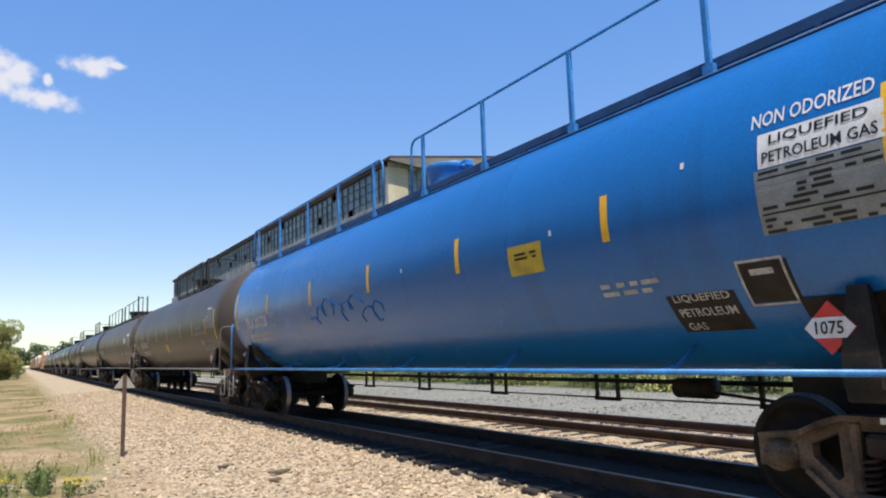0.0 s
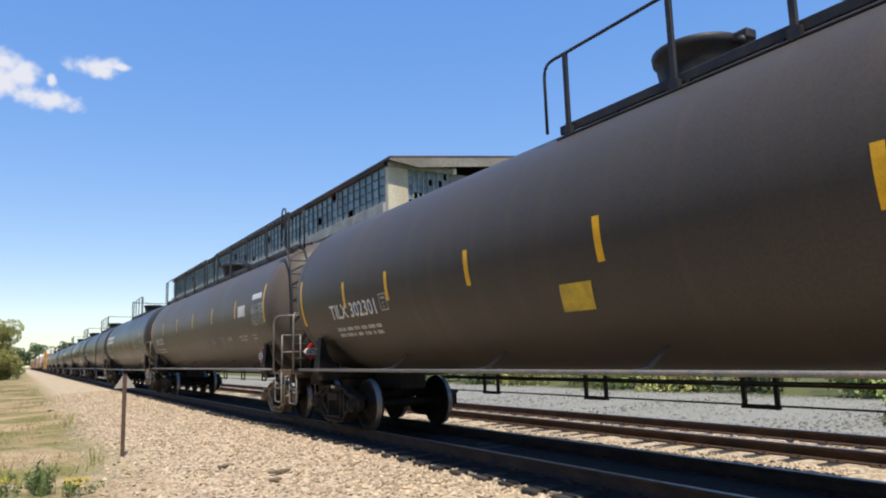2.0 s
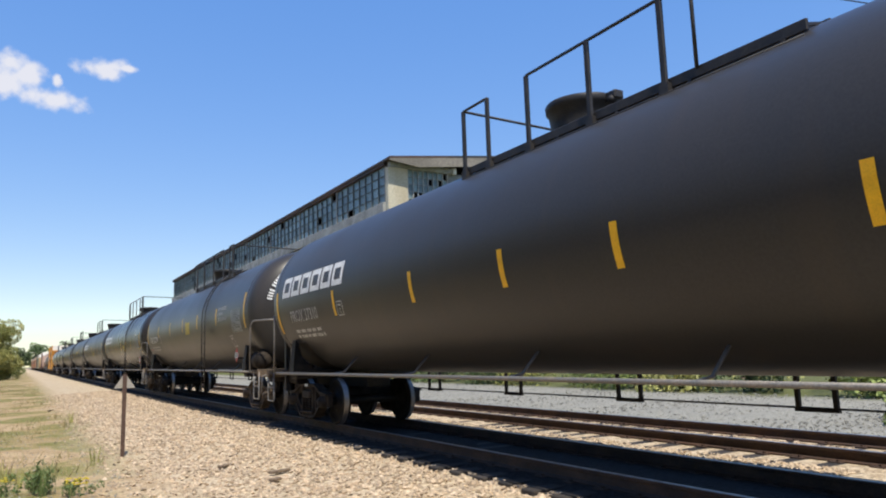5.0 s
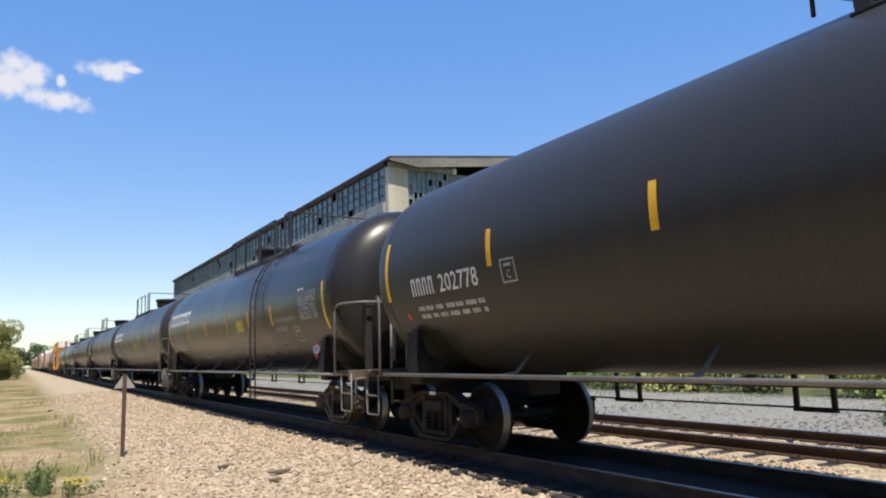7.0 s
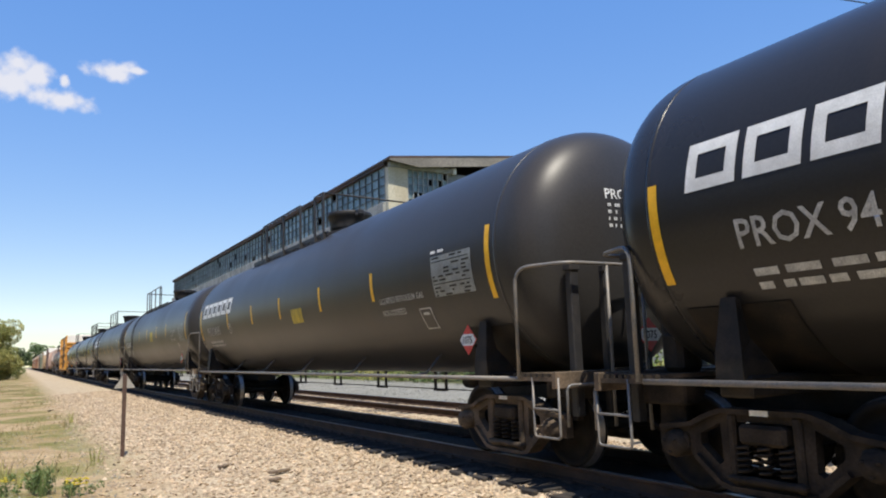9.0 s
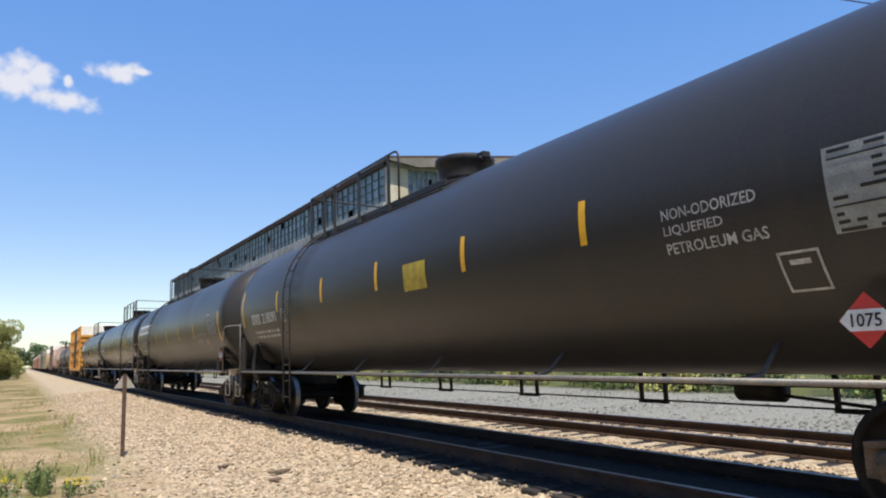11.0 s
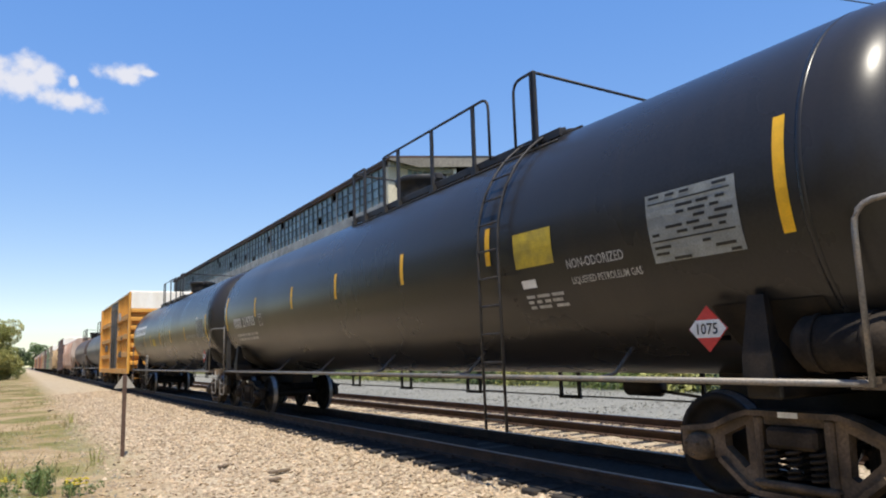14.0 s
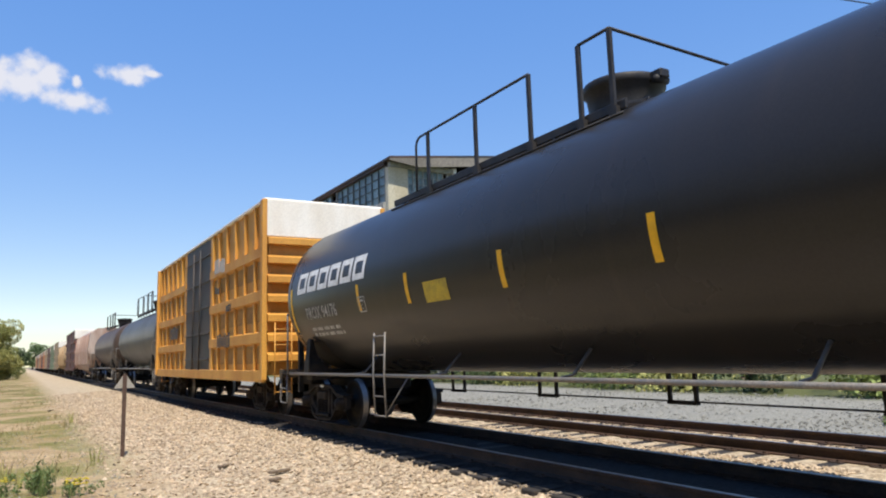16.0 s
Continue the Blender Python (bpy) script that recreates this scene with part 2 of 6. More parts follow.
PROFILE = [(-3000, -0.34), (-60, -0.34), (1.2, -0.34), (2.2, -0.31), (3.4, -0.27), (4.6, -0.235), (5.0, -0.225), (5.2, -0.205), (5.4, -0.169), (7.4, -0.169), (7.6, -0.185), (8.1, -0.2), (8.5, -0.2),
           (11.5, -0.2), (12.0, -0.26), (13.0, -0.36), (60, -0.36), (3000, -0.36)]


def ground_z(x):
    for (x0, z0), (x1, z1) in zip(PROFILE, PROFILE[1:]):
        if x0 <= x <= x1:
            return z0 + (z1 - z0) * (x - x0) / (x1 - x0)
    return -0.36


def build_ground():
    xs = sorted({p[0] for p in PROFILE} | {x * 0.25 for x in range(-20, 56)})
    ys = [-3000, -200, -20] + [y * 0.4 for y in range(0, 120)] + [50, 60, 80, 120, 200, 400, 900, 4000]
    vs, fs = [], []
    for y in ys:
        for x in xs:
            soft = 1.0 if x < 4.9 or x > 12.2 else 0.25
            near = 1.0 if -1 < y < 60 and -6 < x < 15 else 0.0
            vs.append((x, y, ground_z(x) + near * soft * (0.05 * noise.noise((x * 0.5, y * 0.5, 0)) + 0.02 * noise.noise((x * 1.9, y * 1.9, 3)))))
    w = len(xs)
    for j in range(len(ys) - 1):
        for i in range(w - 1):
            fs.append((j * w + i, j * w + i + 1, (j + 1) * w + i + 1, (j + 1) * w + i))
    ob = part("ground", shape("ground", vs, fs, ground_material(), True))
    tagged(ob, "tan dirt, pale ballast gravel and grey stone lot", "ground", kind="structure")


build_ground()


def rail_mesh(y0, y1):
    sec = [(-0.07, -0.17), (0.07, -0.17), (0.07, -0.155), (0.012, -0.135), (0.012, -0.045), (0.036, -0.034), (0.036, -0.006), (0.028, 0.0), (-0.028, 0.0), (-0.036, -0.006), (-0.036, -0.034),
           (-0.012, -0.045), (-0.012, -0.135), (-0.07, -0.155)]
    n = len(sec)
    vs = [(x, y, z) for y in (y0, y1) for x, z in sec]
    b = Build()
    b.v += vs
    for k in range(n):
        b.f.append((k, (k + 1) % n, n + (k + 1) % n, n + k))
        b.mi.append(1 if k in (6, 7, 8) else 0)
        b.sm.append(False)
    return b.mesh("rail", [RAILRUST, TREAD])


def tie_mesh():
    return Build().box(-1.45, 1.45, -0.115, 0.115, -0.32, -0.172, 0, 0.012).mesh("tie", TIE)


def build_track(name, x, dz, label, head):
    t = thing(name, label, "railway track", m=pose(x, 0, dz))
    t["kind"] = "structure"
    rm = rail_mesh(-120, 900)
    for side in (-1, 1):
        part("rail", rm, t, "rust-brown steel rail with a worn top", pose(side * 0.7535, 0, 0))
    tm = once("tie", tie_mesh)
    rng = random.Random(head)
    for k in range(250):
        part("tie", tm, t, m=pose(rng.uniform(-0.06, 0.06), -4 + k * 0.53, rng.uniform(-0.012, 0.004), 0, 0, rng.uniform(-1, 1)))
    b = Build()
    for k in range(700):
        y = -4 + (250 + k) * 0.53
        b.box(-1.3, 1.3, y - 0.11, y + 0.11, -0.32, -0.175)
    far = part("tie", b.mesh("far ties", TIE), t)
    far["kind"] = "stuff"
    plate = Build().box(-0.16, 0.16, -0.09, 0.09, -0.172, -0.158, 0).box(-0.11, -0.08, -0.03, 0.0, -0.158, -0.135).box(0.08, 0.11, 0.0, 0.03, -0.158, -0.135).mesh("tie plate", RAILRUST)
    for k in range(60):
        for side in (-1, 1):
            part("tie_plate", plate, t, m=pose(side * 0.7535, -4 + k * 0.53, 0))


def scatter_stones(name, count, xs, ys, size, label, seed, mat, density=None):
    """Loose crushed stones as one mesh of small angular lumps."""
    rng = np.random.default_rng(seed)
    base = np.array([(1, 0, 0), (-1, 0, 0), (0, 1, 0), (0, -1, 0), (0, 0, 1), (0, 0, -1)], float)
    tri = np.array([(0, 2, 4), (2, 1, 4), (1, 3, 4), (3, 0, 4), (2, 0, 5), (1, 2, 5), (3, 1, 5), (0, 3, 5)])
    vs, fs = [], []
    for k in range(count):
        y = ys[0] + (ys[1] - ys[0]) * rng.random() ** 1.6
        x = xs[0] + (xs[1] - xs[0]) * rng.random()
        if density and rng.random() > density(x, y):
            continue
        s = size * rng.uniform(0.5, 1.25)
        q = base * rng.uniform(0.6, 1.2, (6, 1)) * s * np.array([1, rng.uniform(0.7, 1.2), rng.uniform(0.5, 0.85)])
        a, b = rng.uniform(0, 6.28), rng.uniform(-0.6, 0.6)
        ca, sa, cb, sb = math.cos(a), math.sin(a), math.cos(b), math.sin(b)
        q = q @ np.array([[ca, -sa, 0], [sa, ca, 0], [0, 0, 1]]) @ np.array([[1, 0, 0], [0, cb, -sb], [0, sb, cb]])
        near = 1.0 if -6 < x < 4.9 else 0.25
        z = ground_z(x) + near * (0.05 * noise.noise((x * 0.5, y * 0.5, 0)) + 0.02 * noise.noise((x * 1.9, y * 1.9, 3)))
        o = 6 * (len(vs) // 6)
        vs += [tuple(p) for p in (q + (x, y, z + s * 0.25))]
        fs += [tuple(t) for t in (tri + o).tolist()]
    ob = part(name, shape(name, vs, fs, mat))
    tagged(ob, label, "gravel", kind="stuff")


def island_stone(name, a, b):
    m = material(name, a, b, 0.88, 0, 6, 60, 0.3, vary=0.2)
    n, l = m.node_tree.nodes, m.node_tree.links
    p = n["Principled BSDF"]
    old = p.inputs["Base Color"].links[0].from_socket
    geo = n.new("ShaderNodeNewGeometry")
    r = n.new("ShaderNodeMapRange")
    r.inputs[3].default_value, r.inputs[4].default_value = 0.55, 1.35
    l.new(geo.outputs["Random Per Island"], r.inputs[0])
    hsv = n.new("ShaderNodeHueSaturation")
    l.new(old, hsv.inputs["Color"])
    l.new(r.outputs[0], hsv.inputs["Value"])
    l.new(hsv.outputs[0], p.inputs["Base Color"])
    return m


BALLAST = island_stone("pale crushed ballast", (0.52, 0.41, 0.292), (0.383, 0.283, 0.182))
GREYSTONE = island_stone("grey crushed stone", (0.274, 0.264, 0.224), (0.209, 0.201, 0.17))
# ---- rolling stock ----
R_TANK, Z_TANK = 1.56, 2.61
WHEEL_R = 0.457
shell = [R_TANK]        # radius of the tank being built


def wheelset_mesh():
    b = Build()
    for s in (-1, 1):
        prof = [(0.60, 0.0), (0.60, 0.14), (0.65, 0.16), (0.69, 0.30), (0.685, 0.385), (0.665, 0.40), (0.665, 0.478), (0.69, 0.486), (0.705, 0.478), (0.715, 0.46), (0.80, WHEEL_R), (0.80, 0.395),
                (0.765, 0.38), (0.745, 0.30), (0.755, 0.17), (0.815, 0.15), (0.815, 0.0)]
        mis = [0] * (len(prof) - 1)
        mis[8] = 1
        mis[9] = 1
        b.lathe([(s * a, r) for a, r in prof], "x", 40, mis=mis)
        for k in range(3):
            t = k * 2.094
            b.box(s * 0.815 - 0.01, s * 0.815 + 0.012, 0.07 * math.cos(t) - 0.015, 0.07 * math.cos(t) + 0.015, 0.07 * math.sin(t) - 0.015, 0.07 * math.sin(t) + 0.015)
    b.lathe([(-1.12, 0.0), (-1.12, 0.075), (-0.8, 0.08), (0.8, 0.08), (1.12, 0.075), (1.12, 0.0)], "x", 16)
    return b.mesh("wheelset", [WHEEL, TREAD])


def bar(b, p, q, w, h, x0, x1, mi=0):
    """A beam in the y-z plane from p to q, h deep, between x0 and x1."""
    p, q = Vector(p), Vector(q)
    d = (q - p).normalized()
    u = Vector((-d.y, d.x)) * h / 2
    pts = [p + u, q + u, q - u, p - u]
    vs = [(x, a.x, a.y) for x in (x0, x1) for a in pts]
    b.add(vs, [(0, 1, 2, 3), (7, 6, 5, 4), (0, 4, 5, 1), (1, 5, 6, 2), (2, 6, 7, 3), (3, 7, 4, 0)], mi)


def cast_plate(b, loops, x0, x1):
    """A flat casting in the y-z plane between x0 and x1: the first loop is its outline, the others are openings."""
    bm = bmesh.new()
    edges = []
    for loop in loops:
        vs = [bm.verts.new((0, y, z)) for y, z in loop]
        edges += [bm.edges.new((vs[k], vs[(k + 1) % len(vs)])) for k in range(len(vs))]
    bmesh.ops.triangle_fill(bm, use_beauty=True, use_dissolve=False, edges=edges)
    bm.verts.index_update()
    flat = [v.co[:] for v in bm.verts]
    tris = [tuple(v.index for v in f.verts) for f in bm.faces]
    bm.free()
    for x in (x0, x1):
        b.add([(x, y, z) for _, y, z in flat], tris)
    for loop in loops:
        n = len(loop)
        b.add([(x, y, z) for x in (x0, x1) for y, z in loop], [(k, (k + 1) % n, n + (k + 1) % n, n + k) for k in range(n)])


def side_frame_mesh(mat=TRUCK):
    """Cast side frame: arched top member, dropped spring seat, two window openings, bearings at both ends."""
    half = [(0.0, 0.80), (0.40, 0.80), (0.56, 0.75), (0.74, 0.665), (0.92, 0.64), (1.10, 0.62), (1.13, 0.56), (1.13, 0.36), (1.05, 0.36), (1.05, 0.50), (0.78, 0.50), (0.78, 0.37), (0.70, 0.35), (0.58, 0.25), (0.45, 0.14), (0.33, 0.11), (0.0, 0.11)]
    outline = half[:-1] + [(-y, z) for y, z in half[:0:-1]]
    window = [(0.44, 0.67), (0.43, 0.34), (0.48, 0.31), (0.66, 0.47), (0.66, 0.57)]
    b = Build()
    cast_plate(b, [outline, [(-0.27, 0.25), (0.27, 0.25), (0.27, 0.69), (-0.27, 0.69)], window, [(-y, z) for y, z in window]], -0.05, 0.05)
    for lo, hi, lift in ((0, 6, -0.02), (12, 17, 0.02)):
        for (y0, z0), (y1, z1) in zip(half[lo:hi], half[lo + 1:hi]):
            for q in (-1, 1):
                bar(b, (q * y0, z0 + lift), (q * y1, z1 + lift), 0, 0.045, -0.1, 0.1)
    for q in (-1, 1):
        b.box(-0.09, 0.09, q * 0.305 - 0.04, q * 0.305 + 0.04, 0.16, 0.76, 0, 0.02)
        b.box(-0.10, 0.10, q * 0.915 - 0.13, q * 0.915 + 0.13, 0.40, 0.56, 0, 0.03)
        b.lathe([(-0.19, 0.0), (-0.19, 0.055), (-0.17, 0.07), (-0.17, 0.10), (-0.10, 0.125), (0.04, 0.125)], "x", 18, (0, q * 0.915, WHEEL_R))
        for k in range(3):
            t = k * 2.094 + 0.5
            b.lathe([(-0.20, 0.0), (-0.20, 0.016), (-0.16, 0.016)], "x", 6, (0, q * 0.915 + 0.07 * math.cos(t), WHEEL_R + 0.07 * math.sin(t)))
    b.box(-0.13, 0.13, -0.36, 0.36, 0.19, 0.25, 0, 0.02)
    return b.mesh("side frame", mat)


def spring_mesh():
    pts = [(0.055 * math.cos(t), 0.055 * math.sin(t), 0.27 + 0.24 * t / 31.4) for t in (k * 0.785 for k in range(41))]
    return Build().tube(pts, 0.014, 5).mesh("coil spring", TRUCK)


def truck_mesh():
    b = Build()
    b.box(-1.12, 1.12, -0.22, 0.22, 0.51, 0.68, 0, 0.03)
    b.lathe([(0.68, 0.0), (0.68, 0.2), (0.78, 0.2), (0.78, 0.0)], "z", 16)
    for s in (-1, 1):
        b.tube([(-0.75, s * 0.40, 0.40), (0.75, s * 0.40, 0.40)], 0.04, 8)
        b.box(-0.8, -0.68, s * 0.43, s * 0.49, 0.3, 0.52)
        b.box(0.68, 0.8, s * 0.43, s * 0.49, 0.3, 0.52)
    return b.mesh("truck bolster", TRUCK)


def coupler_mesh():
    b = Build()
    b.box(-0.09, 0.09, -0.5, 0.12, 0.80, 0.96, 0, 0.02)
    b.box(-0.17, 0.03, 0.1, 0.30, 0.74, 1.03, 0, 0.04)
    b.box(0.03, 0.14, 0.12, 0.22, 0.76, 1.0, 0, 0.03)
    b.box(-0.17, -0.06, 0.28, 0.42, 0.76, 1.01, 0, 0.03)
    b.tube(rounded([(0.25, -0.1, 0.85), (0.3, 0.1, 0.62), (0.22, 0.34, 0.42)], 0.15), 0.03, 6)
    return b.mesh("coupler", TRUCK)


def add_truck(car, y, label="dusty cast steel two-axle truck", mat=TRUCK):
    """A freight truck under the car at y; returns its wheelsets."""
    t = part("truck", once("truck", truck_mesh), car, label, pose(0, y, 0))
    for s in (-1, 1):
        part("side_frame", once(("side_frame", mat.name), lambda: side_frame_mesh(mat)), t, m=pose(s * 1.0, 0, 0))
        if s < 0:
            part("stencil_tag", once("tag", lambda: Build().box(-1.108, -1.098, -0.08, 0.09, 0.755, 0.80).mesh("stencil tag", WHITE)), t, "small white stencilled tag")
        for x in (-0.07, 0.07):
            for q in (-0.2, 0.0, 0.2):
                part("spring", once("spring", spring_mesh), t, m=pose(s * 1.0 + x, q, 0))
    return [part("wheelset", once("wheelset", wheelset_mesh), t, "steel wheels with bright worn treads", pose(0, s * 0.915, WHEEL_R)) for s in (-1, 1)]


def tank_mesh(lc, mat, r):
    h, head = lc / 2, 0.80 * r / R_TANK
    prof = [(-h - head * math.sin(t) ** 0.714, r * max(math.cos(t), 0.0) ** 0.714) for t in (math.pi / 2 * (16 - k) / 16 for k in range(17))]
    rings = sorted([-h + lc * k / 8 for k in range(1, 8)])
    for b in rings:
        prof.append((b, r))
    prof += [(-a, q) for a, q in prof[16::-1]]
    b = Build().lathe(prof, "y", 72, (0, 0, Z_TANK))
    return b.mesh("tank shell", mat)


def ring_mesh(r, width, mat, proud=0.003, a0=0.0, a1=360.0, n=72):
    b = Build()
    vs, fs = [], []
    for k in range(n + 1):
        t = radians(a0 + (a1 - a0) * k / n)
        for rr, y in ((r - 0.01, -width / 2), (r + proud, -width / 2), (r + proud, width / 2), (r - 0.01, width / 2)):
            vs.append((rr * math.cos(t), y, Z_TANK + rr * math.sin(t)))
    for k in range(n):
        for j in range(3):
            fs.append((4 * k + j, 4 * k + j + 1, 4 * k + 5 + j, 4 * k + 4 + j))
    return b.add(vs, fs, 0, True).mesh("seam band", mat)


def on_tank(u, v, y_left, z, r, proud):
    """Place on the side that faces -x: u metres along towards -y from y_left, v metres up round the shell from height z."""
    r = r or shell[0]
    t = math.asin(max(-1, min(1, (z - Z_TANK) / r))) + v / r
    return (-(r + proud) * math.cos(t), y_left - u, Z_TANK + (r + proud) * math.sin(t))


def patch(b, y_left, z, u0, u1, v0, v1, r=0, proud=0.005, slant=0.0, n=4, mi=0):
    vs, fs = [], []
    for k in range(n + 1):
        v = v0 + (v1 - v0) * k / n
        for u in (u0, u1):
            vs.append(on_tank(u + slant * v, v, y_left, z, r, proud))
    for k in range(n):
        fs.append((2 * k, 2 * k + 1, 2 * k + 3, 2 * k + 2))
    b.add(vs, fs, mi)


def text_mesh(words, y_left, z, width, height, mat, r=0, proud=0.006, bend=True, shear=0.0):
    """Lettering in the built-in font, fitted to width and height, wrapped on the shell (or flat on a plate when bend is off)."""
    cu = bpy.data.curves.new("words", "FONT")
    cu.body = words
    cu.resolution_u = 2
    cu.offset = 0.012
    ob = bpy.data.objects.new("words", cu)
    me = bpy.data.meshes.new_from_object(ob)
    bpy.data.objects.remove(ob)
    bm = bmesh.new()
    bm.from_mesh(me)
    xs, ys = [v.co.x for v in bm.verts], [v.co.y for v in bm.verts]
    x0, y0, sx, sy = min(xs), min(ys), width / (max(xs) - min(xs)), height / (max(ys) - min(ys))
    for k in range(1, 4):
        bmesh.ops.bisect_plane(bm, geom=bm.verts[:] + bm.edges[:] + bm.faces[:], plane_co=(0, y0 + (max(ys) - y0) * k / 4, 0), plane_no=(0, 1, 0))
    for v in bm.verts:
        u, w = (v.co.x - x0) * sx, (v.co.y - y0) * sy - height / 2
        v.co = on_tank(u + shear * w, w, y_left, z, r, proud) if bend else (0.0, y_left - u, z + w)
    bm.normal_update()
    if bm.faces and sum(f.normal.x for f in bm.faces) > 0:
        bmesh.ops.reverse_faces(bm, faces=bm.faces)
    bm.to_mesh(me)
    bm.free()
    me.materials.clear()
    me.materials.append(mat)
    me.name = "lettering"
    return me


def bars_mesh(y_left, z, rows, width, height, mat, seed=1, r=0, proud=0.006, gap=0.45):
    """Lines of small unreadable lettering as plain bars."""
    rng = random.Random(seed)
    b = Build()
    step = height / rows
    for k in range(rows):
        v, u = height / 2 - (k + 0.5) * step, 0.0
        while u < width - 0.05:
            w = rng.uniform(0.08, 0.3)
            patch(b, y_left, z, u, min(u + w, width), v - step * (1 - gap) / 2, v + step * (1 - gap) / 2, r, proud, n=1)
            u += w + rng.uniform(0.03, 0.09)
    return b.mesh("stencil bars", mat)


def logo_mesh(y_left, z, width, height, mat):
    """A company mark drawn as six plain slanted block rings."""
    out = []
    w = width / 6
    s = 0.12
    for k in range(6):
        b = Build()
        u0, u1, t, h = k * w, k * w + w * 0.87, 0.105, height / 2
        patch(b, y_left, z, u0, u0 + t, -h, h, slant=s, n=6)
        patch(b, y_left, z, u0 + t, u1, h - t, h, slant=s, n=2)
        patch(b, y_left, z, u0 + t, u1, -h, -h + t, slant=s, n=2)
        patch(b, y_left, z, u1 - t, u1, -h + t, h - t, slant=s, n=5)
        out.append(b.mesh("mark block", mat))
    return out


def panel_parts(car, y_left, z, width, height, seed, label):
    b = Build()
    patch(b, y_left, z, 0, width, -height / 2, height / 2, proud=0.004, n=6)
    p = part("data_panel", b.mesh("data panel", PANEL), car, label)
    rng = random.Random(seed)
    b = Build()
    rows = 11
    for k in range(rows):
        v = height / 2 - (k + 0.6) * height / rows
        if k in (1, 7):
            patch(b, y_left, z, 0.03, width - 0.05, v - 0.007, v + 0.007, proud=0.008, n=1)
            continue
        u = 0.04 + (0.3 if k in (2, 3, 4) else 0)
        while u < width - 0.1:
            w = rng.uniform(0.05, 0.2)
            if rng.random() < 0.7:
                patch(b, y_left, z, u, min(u + w, width - 0.04), v - 0.013, v + 0.013, proud=0.008, n=1)
            u += w + rng.uniform(0.04, 0.1)
    part("stencil_text", b.mesh("stencil lines", INK), p)


def box_stencil(car, y_left, z, size, mat, letter="C"):
    """A square outlined stencil mark with lines inside."""
    b = Build()
    t = 0.022
    h = size / 2
    patch(b, y_left, z, 0, size, h - t, h)
    patch(b, y_left, z, 0, size, -h, -h + t)
    patch(b, y_left, z, 0, t, -h + t, h - t)
    patch(b, y_left, z, size - t, size, -h + t, h - t)
    patch(b, y_left, z, size * 0.25, size * 0.75, h * 0.35, h * 0.6, n=1)
    p = part("plate_stencil", b.mesh("square stencil", mat), car)
    if letter:
        part("lettering", text_mesh(letter, y_left - size * 0.36, z - h * 0.3, size * 0.28, size * 0.36, mat), p)


def placard(car, y, z, x=-1.40, digits="1075"):
    """Red and white diamond hazard placard on a small holder."""
    b = Build()
    s = 0.195
    b.add([(x - 0.012, y, z - s), (x - 0.012, y - s, z), (x - 0.012, y, z + s), (x - 0.012, y + s, z), (x, y, z - s), (x, y - s, z), (x, y, z + s), (x, y + s, z)],
          [(0, 1, 2, 3), (7, 6, 5, 4), (0, 4, 5, 1), (1, 5, 6, 2), (2, 6, 7, 3), (3, 7, 4, 0)])
    b.box(x, x + 0.25, y - 0.02, y + 0.02, z - 0.1, z - 0.06, 1)
    p = part("placard", b.mesh("placard", [RED, STEEL]), car, "red and white diamond hazard placard")
    q = Build()
    k = 0.075
    q.add([(x - 0.016, y + s - k, z - k), (x - 0.016, y - s + k, z - k), (x - 0.016, y - s + k * 0.1, z), (x - 0.016, y - s + k, z + k), (x - 0.016, y + s - k, z + k), (x - 0.016, y + s - k * 0.1, z)], [(0, 1, 2, 3, 4, 5)])
    part("placard_band", q.mesh("white band", WHITE), p)
    part("lettering", text_mesh(digits, y + 0.105, z, 0.21, 0.095, INK, bend=False), p, m=pose(x - 0.02, 0, 0))


def end_placard(car, lc, x):
    """The same diamond placard on the leading end, facing along the track."""
    y, z, s, k = -lc / 2 - 0.99, 1.5, 0.195, 0.075
    b = Build()
    b.add([(x, y, z - s), (x + s, y, z), (x, y, z + s), (x - s, y, z), (x, y + 0.012, z - s), (x + s, y + 0.012, z), (x, y + 0.012, z + s), (x - s, y + 0.012, z)],
          [(0, 1, 2, 3), (7, 6, 5, 4), (0, 4, 5, 1), (1, 5, 6, 2), (2, 6, 7, 3), (3, 7, 4, 0)])
    b.box(x - 0.02, x + 0.02, y + 0.012, y + 0.04, 1.08, z, 1)
    p = part("placard", b.mesh("placard", [RED, STEEL]), car, "red and white diamond hazard placard")
    q = Build().add([(x - s + k, y - 0.004, z - k), (x + s - k, y - 0.004, z - k), (x + s - k * 0.1, y - 0.004, z), (x + s - k, y - 0.004, z + k), (x - s + k, y - 0.004, z + k), (x - s + k * 0.1, y - 0.004, z)], [(0, 1, 2, 3, 4, 5)])
    part("placard_band", q.mesh("white band", WHITE), p)
    part("lettering", text_mesh("1075", 0.105, 0, 0.21, 0.095, INK, bend=False), p, m=pose(x, y - 0.008, z, 0, 0, 90))


